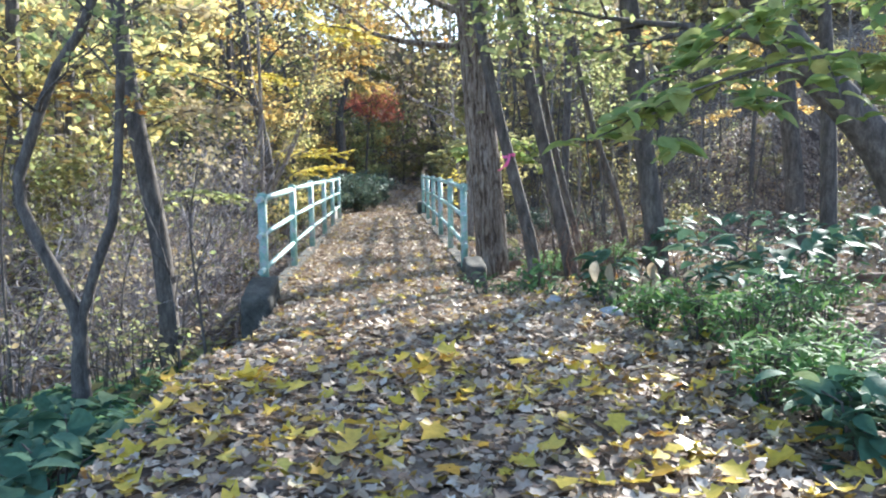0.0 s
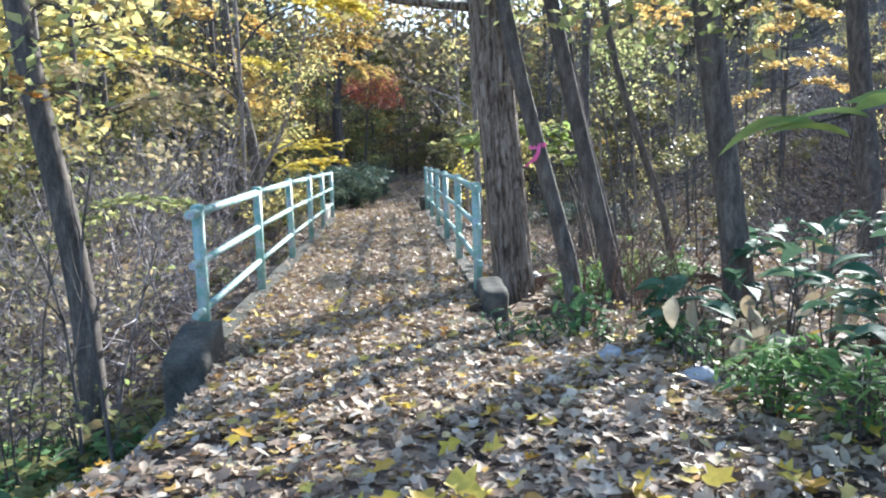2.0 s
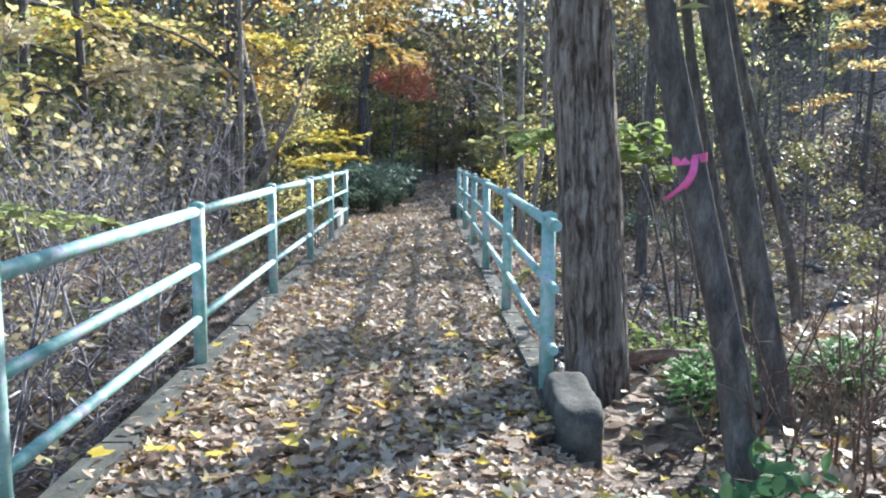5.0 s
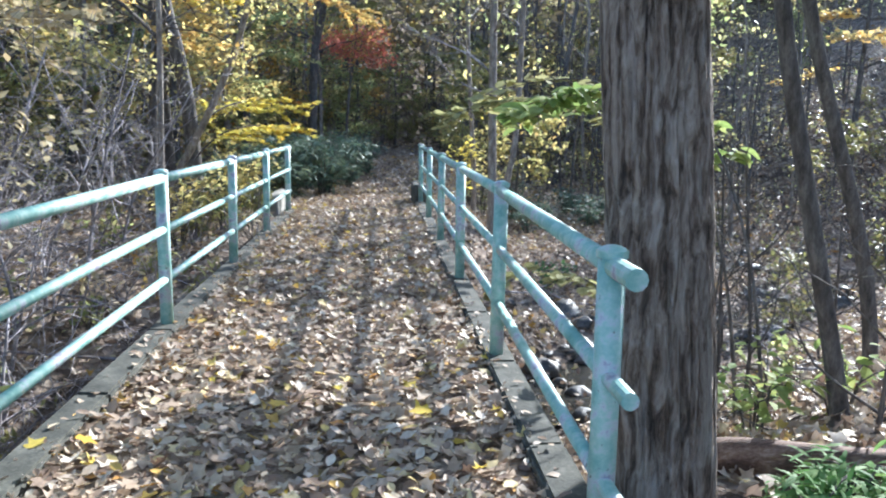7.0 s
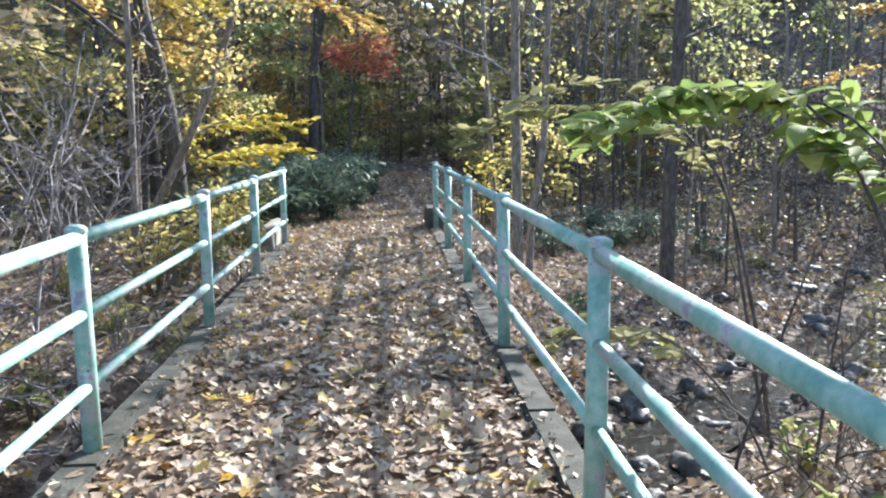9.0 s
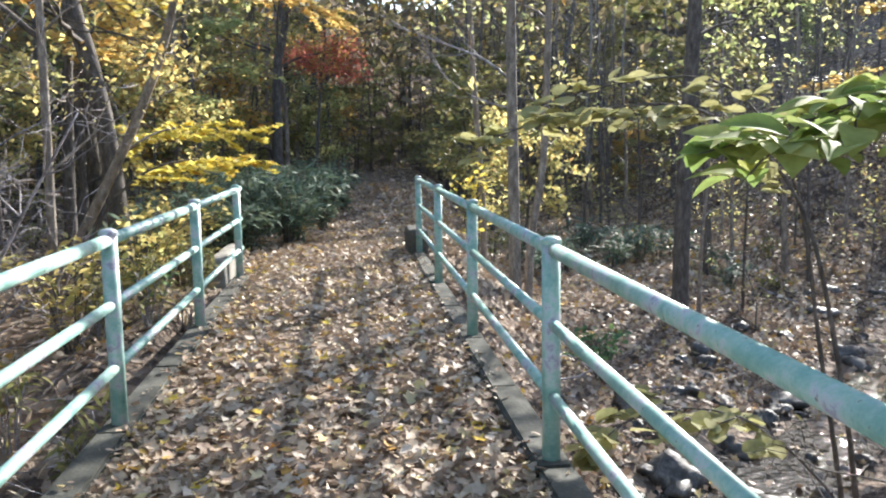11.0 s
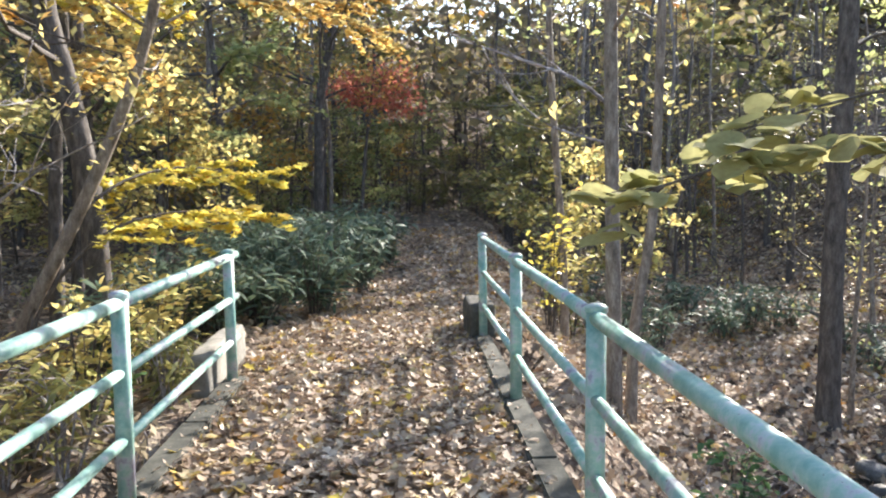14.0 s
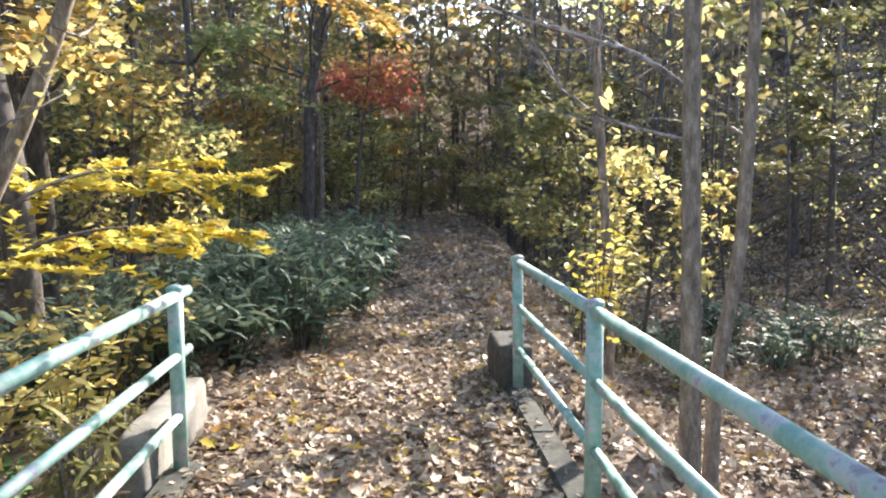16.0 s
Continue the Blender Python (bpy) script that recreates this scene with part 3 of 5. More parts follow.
def tree(keys, r0, r1, bark, seed, label, limbs=(), leaf=None, leaf_size=0.09, per_tip=6, puff=0.16, shape="simple", ridge=0.0, name="tree", group="", tilt=0.55, segs=10, step=0.3, limb_r=0.35, wobble=0.35, kids=4, depth=2, joined=False, thin=4.0, clump=1.0):
    """A tree whose trunk follows keys. limbs: (fraction up the trunk, compass degrees, rise, length)."""
    rng = np.random.default_rng(seed)
    thing = new(name)
    base = Vector(keys[0])
    thing.location = base
    tagged(thing, label, "tree", group)
    pts = [p - base for p in curve_points(keys, step)]
    m = len(pts)
    radii = [r0 + (r1 - r0) * i / (m - 1) for i in range(m)]
    for i in range(min(m, 4)):
        radii[i] *= 1 + 0.30 * (1 - i / 4) ** 2 if r0 > 0.04 else 1
    verts, faces = [], []
    tube(verts, faces, pts, radii, segs, ridge, seed)
    if not joined:
        mesh_object("trunk", verts, faces, bark, thing, smooth=True)
    tips = []
    for f, az, rise, length in limbs:
        i = min(m - 2, int(f * (m - 1)))
        a = radians(az)
        if not joined:
            verts, faces = [], []
        grow(rng, verts, faces, pts[i], (math.sin(a), math.cos(a), rise), length, max(0.006, radii[i] * limb_r), depth, tips, 0.15, wobble, 5, kids)
        if not joined:
            mesh_object("limb", verts, faces, bark, thing, smooth=True)
    if joined:
        mesh_object("trunk", verts, faces, bark, thing, smooth=True)
    if leaf and tips and per_tip:
        t = np.array(tips)
        kept = np.flatnonzero(rng.uniform(0, 1, len(t)) < clump)
        idx = np.repeat(kept, max(1, round(per_tip / clump ** 0.8)))
        pl = t[idx] + rng.normal(0, puff, (len(idx), 3)) * (1, 1, 0.7)
        keep = rng.uniform(0, 1, len(idx)) < np.clip(np.exp(-(pl[:, 2] - thin) / 2.2), 0.04, 1.0)
        pl = pl[keep]
        idx = idx[keep]
        sz = leaf_size * rng.uniform(0.6, 1.25, len(idx))
        ob = leaves_mesh("crown", pl, sz, tilt, shape, leaf, rng)
        ob.parent = thing
    return thing


def up_limbs(rng, count, f0, f1, length, rise=0.35):
    return [(f0 + (f1 - f0) * (i + rng.uniform(0, 0.8)) / count, rng.uniform(0, 360), rise + rng.uniform(-0.25, 0.35), length * rng.uniform(0.6, 1.15) * (1.15 - 0.5 * i / count)) for i in range(count)]


R0 = np.random.default_rng(11)
# trees beside the near end of the bridge
# Most of these crowns carry extra leaves, above view, added to shade the ground.
tree([(1.44, 9.37, -0.7), (1.36, 9.36, 0.6), (1.20, 9.35, 2.6), (0.95, 9.3, 6), (0.9, 9.2, 11)], 0.205, 0.12, bark_grey, 1, "thick tree trunk with deeply ridged grey-brown bark beside the railing",
     up_limbs(R0, 8, 0.5, 1.0, 3.0) + [(0.30, 268, 0.0, 2.3), (0.345, 282, 0.1, 2.0), (0.37, 80, 0.2, 1.6)], leaf_yellow, 0.11, 10, 0.25, thin=6.0, ridge=0.13, segs=150, step=0.05, limb_r=0.3)
tree([(1.66, 7.5, -0.25), (1.55, 7.5, 0.5), (1.14, 7.5, 2.2), (0.85, 7.6, 4.2), (0.8, 7.7, 7)], 0.07, 0.035, bark_dark, 2, "slender leaning dark tree with a pink ribbon round it", up_limbs(R0, 6, 0.5, 1, 1.8), leaf_yellow, 0.09, 6, 0.2)
tree([(2.34, 8.6, -0.4), (2.22, 8.6, 0.2), (1.74, 8.6, 2.4), (1.3, 8.7, 5), (1.1, 8.9, 8)], 0.085, 0.045, bark_dark, 3, "slender leaning dark tree on the stream bank", up_limbs(R0, 7, 0.45, 1, 2.2), leaf_yellow, 0.09, 6, 0.2)
tree([(4.1, 12.1, -1.2), (3.95, 12.1, 0.3), (3.27, 12.1, 2.5), (2.9, 12.2, 5), (2.9, 12.2, 8)], 0.06, 0.03, bark_dark, 4, "thin leaning tree on the stream bank", up_limbs(R0, 9, 0.62, 1, 2.2), leaf_lime, 0.12, 10, 0.25, thin=7.0)
tree([(3.0, 7.55, -0.3), (2.95, 7.5, 0.4), (2.7, 7.5, 2.3), (2.45, 7.5, 5), (2.3, 7.5, 10)], 0.12, 0.07, bark_dark, 5, "straight dark tree trunk among the undergrowth", up_limbs(R0, 8, 0.42, 1, 2.6), leaf_lime, 0.11, 11, 0.25, thin=5.5)
tree([(2.95, 10.6, -1.0), (2.9, 10.6, -0.2), (2.36, 10.6, 2.1), (2.2, 10.7, 4), (2.0, 10.8, 6.5)], 0.055, 0.025, bark_dark, 6, "thin crooked dark tree over the stream", up_limbs(R0, 7, 0.64, 1, 1.8), leaf_lime, 0.11, 5, 0.22, thin=6.0)
tree([(5.3, 6.0, -0.3), (4.5, 6.0, 1.35), (3.3, 6.0, 2.75), (2.6, 6.0, 5)], 0.2, 0.12, bark_dark, 7, "thick dark leaning trunk at the path side", up_limbs(R0, 9, 0.55, 1, 2.8), leaf_lime, 0.11, 13, 0.25, thin=5.5)
tree([(7.2, 12.5, -0.7), (7.1, 12.5, 1), (6.85, 12.5, 3.6), (6.6, 12.5, 10)], 0.17, 0.1, bark_dark, 8, "dark tree trunk on the slope", up_limbs(R0, 9, 0.42, 0.8, 3), leaf_olive, 0.13, 10, 0.28, thin=7.0)
# forked stems beside the path at the start
tree([(-2.5, 5.5, -1.1), (-2.48, 5.5, -0.3), (-2.48, 5.5, 0.15), (-2.84, 5.5, 1.0), (-2.78, 5.5, 1.4), (-2.5, 5.5, 2.07), (-2.13, 5.5, 2.75), (-2.0, 5.5, 4.5)], 0.06, 0.028, bark_dark, 9, "dark crooked stem of a small forked tree", up_limbs(R0, 6, 0.5, 1, 1.5), leaf_lime, 0.1, 2, 0.2)
tree([(-2.42, 5.53, -1.1), (-2.43, 5.5, 0.1), (-2.15, 5.5, 0.85), (-2.05, 5.5, 1.65), (-1.97, 5.5, 2.75), (-1.8, 5.6, 4.5)], 0.05, 0.024, bark_dark, 10, "dark slender stem of a small forked tree", up_limbs(R0, 6, 0.5, 1, 1.5), leaf_lime, 0.1, 2, 0.2)
tree([(-2.45, 8.1, -1.5), (-2.5, 8.1, 0.3), (-2.8, 8.1, 2.5), (-3.0, 8.2, 5), (-3, 8.2, 9)], 0.12, 0.07, bark_dark, 12, "dark tree trunk below the path edge", up_limbs(R0, 8, 0.5, 1, 2.4), leaf_yellow, 0.11, 3, 0.25)
# trees past the far end
tree([(-3.05, 18.7, -0.9), (-3.0, 18.7, 0.4), (-2.95, 18.7, 3), (-3.0, 18.8, 6)], 0.055, 0.03, bark_pale, 13, "slim pale-barked tree beside the bridge", up_limbs(R0, 8, 0.3, 1, 1.6), leaf_yellow, 0.09, 2, 0.2)
tree([(-3.7, 20.0, -0.8), (-3.3, 20.0, 0.12), (-2.47, 20.0, 1.7), (-1.97, 20.0, 2.95), (-1.6, 20, 4.6)], 0.075, 0.04, bark_pale, 14, "leaning pale-barked tree at the bridge end", up_limbs(R0, 8, 0.65, 1, 1.4), leaf_yellow, 0.09, 2, 0.2)
tree([(-4.7, 26, -0.7), (-4.75, 26, 1), (-4.95, 26, 4.2), (-5, 26, 10)], 0.15, 0.1, bark_dark, 15, "dark tree trunk past the bridge", up_limbs(R0, 9, 0.3, 1, 3), leaf_yellow, 0.1, 3, 0.25)
tree([(-3.2, 22.0, -0.8), (-3.3, 22.0, 1.4), (-3.5, 22.0, 2.7), (-3.75, 22.0, 4.0), (-4.0, 22.0, 8)], 0.16, 0.09, bark_dark, 21, "leaning dark tree trunk behind the yellow boughs", up_limbs(R0, 8, 0.42, 1, 2.4), leaf_orange_gold, 0.12, 2, 0.25, clump=0.5, thin=6.0)
tree([(-1.9, 32.6, 0.0), (-1.85, 32.6, 2), (-1.8, 32.6, 3.6), (-1.5, 32.6, 5.2), (-1.3, 32.6, 9)], 0.13, 0.07, bark_dark, 16, "dark forked tree beside the path", up_limbs(R0, 11, 0.42, 1, 2.8), leaf_orange, 0.13, 9, 0.3, thin=8.0)
tree([(2.15, 22.4, -0.6), (2.14, 22.4, 0.56), (1.96, 22.4, 3.5), (1.95, 22.4, 7)], 0.05, 0.03, bark_pale, 17, "slim pale-barked sapling beside the path", up_limbs(R0, 8, 0.35, 1, 1.5), leaf_lime, 0.11, 1, 0.2, clump=0.5)
tree([(2.26, 20.5, -1.0), (2.26, 20.5, 0), (2.21, 20.5, 3), (2.2, 20.5, 7)], 0.085, 0.045, bark_pale, 18, "slim pale-barked tree beside the railing end", up_limbs(R0, 8, 0.5, 1, 1.8), leaf_yellow, 0.12, 2, 0.2, clump=0.5)
tree([(2.46, 20.6, -1.0), (2.5, 20.6, 0.2), (2.66, 20.6, 1.2), (2.73, 20.6, 3.1), (2.8, 20.6, 7)], 0.06, 0.03, bark_pale, 19, "slim forked pale-barked tree beside the railing end", up_limbs(R0, 8, 0.4, 1, 1.8), leaf_yellow, 0.12, 1, 0.2, clump=0.5)
# The trunk's leafy crown is added to throw broken shade over the deck.
tree([(5.1, 21.7, -1.4), (5.12, 21.7, 1), (5.22, 21.7, 3.8), (5.3, 21.7, 9)], 0.13, 0.08, bark_dark, 20, "dark tree trunk on the leafy bank", up_limbs(R0, 11, 0.44, 1, 2.6), leaf_lime, 0.12, 6, 0.25, clump=0.6, thin=6.0)

# ---- forest behind: prototypes and copies ----
def stream_off(x, y):
    return (y - (13.6 + 0.88 * x)) / 1.33


def forest():
    rng = np.random.default_rng(5)
    protos = []
    for i, (leaf, bark, h, r) in enumerate(((leaf_yellow, bark_dark, 11, 0.13), (leaf_lime, bark_dark, 10, 0.11), (leaf_orange, bark_pale, 9, 0.10), (leaf_olive, bark_dark, 12, 0.15), (leaf_yellow, bark_pale, 8, 0.08))):
        keys = [(0, 0, -0.6), (0.1, 0, h * 0.2), (0.3 * math.sin(i * 2), 0.2, h * 0.5), (0.2, 0.3, h)]
        protos.append(tree(keys, r, r * 0.35, bark, 100 + i, ("yellow-leaved", "lime-leaved", "orange-leaved", "olive-leaved", "pale-barked yellow")[i] + " autumn tree in the woodland behind",
                           up_limbs(rng, 15, 0.14, 1, 2.8), leaf, 0.18, 8, 0.22, clump=0.45, group="woodland trees", step=0.8, segs=7, kids=3, joined=True))
    shrubs = []
    for i, leaf in enumerate((leaf_yellow, leaf_lime, leaf_orange, leaf_olive)):
        keys = [(0, 0, -0.4), (0.1, 0, 0.8), (0.2, 0.1, 2.4 + 0.3 * i)]
        shrubs.append(tree(keys, 0.03, 0.008, bark_dark, 140 + i, ("yellow", "lime", "orange", "olive")[i] + "-leaved understorey sapling in the woodland", up_limbs(rng, 12, 0.1, 1, 1.2), leaf, 0.11, 6, 0.14, clump=0.5,
                           group="understorey saplings", step=0.4, segs=5, kids=3, limb_r=0.5, name="sapling", joined=True))
    bare = []
    for i in range(3):
        h = 8 + i
        keys = [(0, 0, -0.6), (0.1, 0.1, h * 0.25), (0.4 * math.cos(i * 2), 0.2, h * 0.6), (0.5, 0.3 * i, h)]
        bare.append(tree(keys, 0.06 + 0.02 * i, 0.02, (bark_dark, bark_pale, bark_dark)[i], 180 + i, "slim nearly bare woodland tree with a few yellow leaves", up_limbs(rng, 12, 0.15, 1, 2.0, 0.5), leaf_yellow if i else leaf_lime, 0.13, 1, 0.2, clump=0.16,
                         group="bare woodland trees", step=0.7, segs=6, kids=3, joined=True, limb_r=0.45))
    used = set()

    def put(kinds, weights, x, y, s):
        k = kinds[int(rng.choice(len(kinds), p=np.array(weights) / sum(weights)))]
        m = pose(x, y, height(x, y), rng.normal(0, 2), rng.normal(0, 2), rng.uniform(0, 360)) @ Matrix.Scale(s, 4)
        c = k if k not in used else copy_thing(k, m)
        used.add(k)
        c.matrix_basis = m

    def shades(x, y, tall):
        """Whether a tree of that height at (x, y) would keep the sun off the bank, the deck or the far path end."""
        for d in range(2, int((tall + max(0.0, height(x, y))) * 1.9), 2):
            sx, sy = x - 0.64 * d, y - 0.768 * d
            if (1.2 < sx < 12 and 14 < sy < 31) or (-1.2 < sx < 1.4 and 4.5 < sy < 24) or (-4 < sx < -1 and 18.5 < sy < 21.5) or (1.5 < sx < 5 and 4.5 < sy < 9):
                return True
        return False

    def spot(y0, y1, spare, clear):
        while True:
            y = rng.uniform(y0, y1)
            w = 0.62 * (y + 4) + spare
            x = rng.uniform(-w, w)
            if abs(x - path_x(y)) > clear(y) and abs(stream_off(x, y)) > 1.9:
                return x, y

    n = 0
    while n < 78:
        x, y = spot(8, 72, 3, lambda y: 4.6 if y < 30 else 2.4)
        if x > 0 and y < 40 and x < 0.55 * y + 4 or shades(x, y, 12):
            continue
        if x < -2 and 17 < y < 30 and x > -9 and rng.uniform() < 0.6:
            continue
        put(protos if x < 0 or y > 30 else [protos[k] for k in (0, 1, 4, 3, 4)], (0.8, 0.8, 0.4, 1.3, 0.5) if y > 27 else (1.4, 1.0, 0.2, 0.25, 1.2) if x < 0 else (0.2, 0.9, 0.2, 1.8, 0.2), x, y, rng.uniform(0.75, 1.25))
        n += 1
    n = 0
    while n < 85:
        x, y = spot(12, 60, 2, lambda y: 5.0 if y < 30 else 3.0)
        if x < 0 and rng.uniform() < 0.5 or shades(x, y, 9) and rng.uniform() < 0.9:
            continue
        put(bare, (1, 1, 1), x, y, rng.uniform(0.75, 1.3))
        n += 1
    n = 0
    while n < 46:
        y = rng.uniform(33, 60)
        x = path_x(y) + rng.choice((-1, 1)) * rng.uniform(1.7, 9)
        put(bare, (1, 1.4, 1), x, y, rng.uniform(0.7, 1.2))
        n += 1
    n = 0
    while n < 13:
        x, y = rng.uniform(5.5, 13), rng.uniform(10, 17.5)
        if stream_off(x, y) > -2.2 or shades(x, y, 6) and rng.uniform() < 0.75 or abs(x - 7.1) < 0.7 and abs(y - 12.5) < 0.7:
            continue
        put([protos[3], bare[0], bare[2], shrubs[3]], (0.8, 1.3, 1.3, 1), x, y, rng.uniform(0.55, 0.85))
        n += 1
    n = 0
    while n < 44:
        x, y = rng.uniform(5, 17), rng.uniform(21, 42)
        if abs(stream_off(x, y)) < 2 or x - path_x(y) < 4:
            continue
        put(bare, (1.5, 1, 0.2), x, y, rng.uniform(0.4, 0.8))
        n += 1
    n = 0
    while n < 72:
        x, y = spot(9, 52, 1, lambda y: 3.7 if y < 24 else 2.3)
        if x > 0 and (x < 7 and y < 27 or rng.uniform() < 0.5 or shades(x, y, 3)) or x < 0 and y < 22 and rng.uniform() < 0.88:
            continue
        put(shrubs, (0.8, 0.8, 0.15, 1.4) if y > 27 else (1.0, 1.2, 0.2, 1.0) if x < 0 else (0.15, 0.4, 0.2, 2.2), x, y, rng.uniform(0.6, 1.4))
        n += 1
    n = 0
    while n < 34:
        x, y = rng.uniform(-17, -5.2), rng.uniform(11, 28)
        if abs(stream_off(x, y)) < 2.2:
            continue
        put([shrubs[3], shrubs[0], shrubs[1]], (2.2, 0.5, 0.6), x, y, rng.uniform(0.8, 1.5))
        n += 1
    for n in range(34):
        y = rng.uniform(37, 50)
        x = 1.4 + rng.normal(0, 2.2)
        if y < 42 and abs(x - path_x(y)) < 1.5:
            continue
        put([shrubs[3], bare[0], bare[2]], (1.0, 1.2, 1.0), x, y, rng.uniform(0.45, 0.8))
    for i, k in enumerate(protos + shrubs + bare):
        if k not in used:
            k.location = (-15 - i, 38 + i, height(-15 - i, 38 + i))


forest()


def far_woods():
    """The crowns of the woods beyond, too many and too far to tell apart."""
    rng = np.random.default_rng(21)
    for leaf, count, name in ((leaf_far, 66000, "brown-olive"), (leaf_olive, 9000, "olive"), (leaf_yellow, 15000, "yellow"), (leaf_orange, 5000, "orange")):
        clumps = []
        for _ in range(count // 60):
            a, d = rng.uniform(-0.66, 0.66), rng.uniform(44, 84)
            if a > 0.28 and d < 62:
                continue
            x, y = d * math.sin(a), d * math.cos(a) - 3
            clumps.append((x, y, height(x, y) + rng.uniform(0.3, 13 if a < -0.08 else 22 if a < 0.22 else 16 if a < 0.28 else 3.0)))
        c = np.array(clumps)
        pl = np.repeat(c, 60, 0) + rng.normal(0, 1, (len(c) * 60, 3)) * (1.3, 1.3, 0.7)
        ob = leaves_mesh("far_woods", pl, rng.uniform(0.35, 0.75, len(pl)), 0.6, "simple", leaf, rng)
        tagged(ob, name + " autumn foliage of the far woods", "woods", kind="stuff")


far_woods()


# ---- undergrowth ----
def plant(x, y, label, leaf, seed, shape, stems, tall, wide, leaf_size, per_stem, mat_stem, name="shrub", group="undergrowth", tilt=0.5, droop=0.0, z=None, from_f=0.3):
    """A low leafy plant: arching stems from one root, with leaves along them."""
    rng = np.random.default_rng(seed)
    thing = new(name)
    thing.location = (x, y, height(x, y) if z is None else z)
    tagged(thing, label, name.replace("_", " "), group)
    pl, heads = [], []
    for i in range(stems):
        a = rng.uniform(0, 2 * math.pi)
        reach, top = wide * rng.uniform(0.3, 1.0), tall * rng.uniform(0.55, 1.0)
        verts, faces = [], []
        foot = Vector((math.cos(a), math.sin(a), 0)) * 0.04
        end = Vector((math.cos(a) * reach, math.sin(a) * reach, top * (1 - droop)))
        mid = Vector((math.cos(a) * reach * 0.35, math.sin(a) * reach * 0.35, top * 0.75)) + Vector(rng.normal(0, 0.05, 3))
        pts = curve_points([foot - Vector((0, 0, 0.08)), mid, end], 0.15)
        tube(verts, faces, pts, [0.009 * (1 - 0.7 * k / len(pts)) for k in range(len(pts))], 4)
        mesh_object("stem", verts, faces, mat_stem, thing)
        for k in range(per_stem):
            f = rng.uniform(from_f, 1.0)
            p = pts[min(len(pts) - 1, int(f * len(pts)))]
            h = rng.uniform(0, 2 * math.pi)
            pl.append(p + Vector((-math.sin(h), math.cos(h), rng.uniform(-0.3, 0.2))) * leaf_size * 0.55 + Vector(rng.normal(0, 0.04, 3)))
            heads.append(h)
    ob = leaves_mesh("foliage", pl, leaf_size * rng.uniform(0.6, 1.2, len(pl)), tilt, shape, leaf, rng, heads)
    ob.parent = thing
    return thing


def undergrowth():
    rng = np.random.default_rng(8)
    s = 300
    for x, y, tall, wide in ((2.35, 6.5, 0.5, 0.55), (2.9, 6.6, 0.7, 0.65), (3.5, 7.4, 0.8, 0.7), (3.2, 5.6, 0.7, 0.65), (3.9, 6.4, 0.8, 0.7), (4.6, 7.6, 0.8, 0.8), (5.4, 9.5, 0.9, 0.8), (2.8, 5.2, 0.5, 0.5), (5.2, 6.6, 0.9, 0.8), (6.2, 8.4, 0.9, 0.8)):
        s += 1
        plant(x, y, "broad-leaved glossy green undergrowth shrub beside the path", leaf_broad, s, "broad", 6, tall, wide, 0.26, 5, bark_dark, tilt=0.22, from_f=0.75)
    for x, y, tall, wide in ((2.1, 5.1, 0.45, 0.4), (2.35, 4.7, 0.5, 0.45), (2.5, 4.2, 0.6, 0.5), (3.0, 4.6, 0.6, 0.5), (2.1, 3.2, 0.45, 0.4), (3.6, 5.2, 0.6, 0.5), (2.9, 9.0, 0.3, 0.4), (1.98, 8.85, 0.24, 0.3), (2.4, 8.95, 0.24, 0.3), (2.3, 2.9, 0.42, 0.42), (2.6, 3.5, 0.45, 0.45), (2.1, 9.25, 0.2, 0.28)):
        s += 1
        plant(x, y, "feathery fresh green fern growing beside the path", leaf_fern, s, "narrow", 14, tall, wide, 0.13, 26, bark_dark, "fern", tilt=0.35, droop=0.2)
    for x, y, tall, wide in ((-1.65, 2.9, 0.55, 0.5), (-2.0, 3.3, 0.65, 0.6), (-1.75, 3.8, 0.45, 0.4), (-2.7, 3.8, 0.6, 0.6), (-2.0, 1.9, 0.45, 0.5), (-1.5, 2.0, 0.3, 0.35), (-2.2, 5.0, 0.4, 0.5), (-2.9, 5.4, 0.4, 0.5), (-2.6, 4.6, 0.4, 0.5), (2.15, 2.4, 0.3, 0.3)):
        s += 1
        plant(x, y, "bluish green leafy weed shrub at the path edge", leaf_broad, s, "broad", 10, tall, wide, 0.2, 9, bark_dark, tilt=0.35, from_f=0.5)
    for x, y, tall, wide in ((-2.35, 6.4, 1.35, 0.8), (-2.9, 7.2, 1.4, 0.9), (-2.3, 7.4, 1.2, 0.7), (-3.4, 6.3, 1.5, 0.9), (-3.0, 8.6, 1.5, 1.0)):
        s += 1
        plant(x, y, "yellow-green leafy shrub with dark stems below the railing", leaf_lime, s, "ovate", 10, tall, wide, 0.09, 6, bark_dark, tilt=0.35, droop=0.12, from_f=0.6)
    for x, y in ((2.6, 11.0), (3.0, 10.8), (2.4, 11.4), (3.3, 9.3)):
        s += 1
        plant(x, y, "fresh green leafy weed by the fallen log", leaf_green if y < 10 else leaf_fresh, s, "ovate", 8, 0.22 if y < 10 else 0.5, 0.4, 0.11, 10, bark_dark, "weed", "bank weeds", tilt=0.4)
    for x, y in ((2.25, 6.0), (2.5, 6.15), (3.0, 6.2)):
        s += 1
        plant(x, y, "withered plant with drooping beige dead leaves", leaf_withered, s, "broad", 4, 0.55, 0.35, 0.2, 3, dead_wood, "weed", "withered weeds", tilt=0.9, droop=0.3, from_f=0.8)
    for i in range(80):
        s += 1
        x, y = rng.uniform(-4.8, -1.6), rng.uniform(3.5, 9.0)
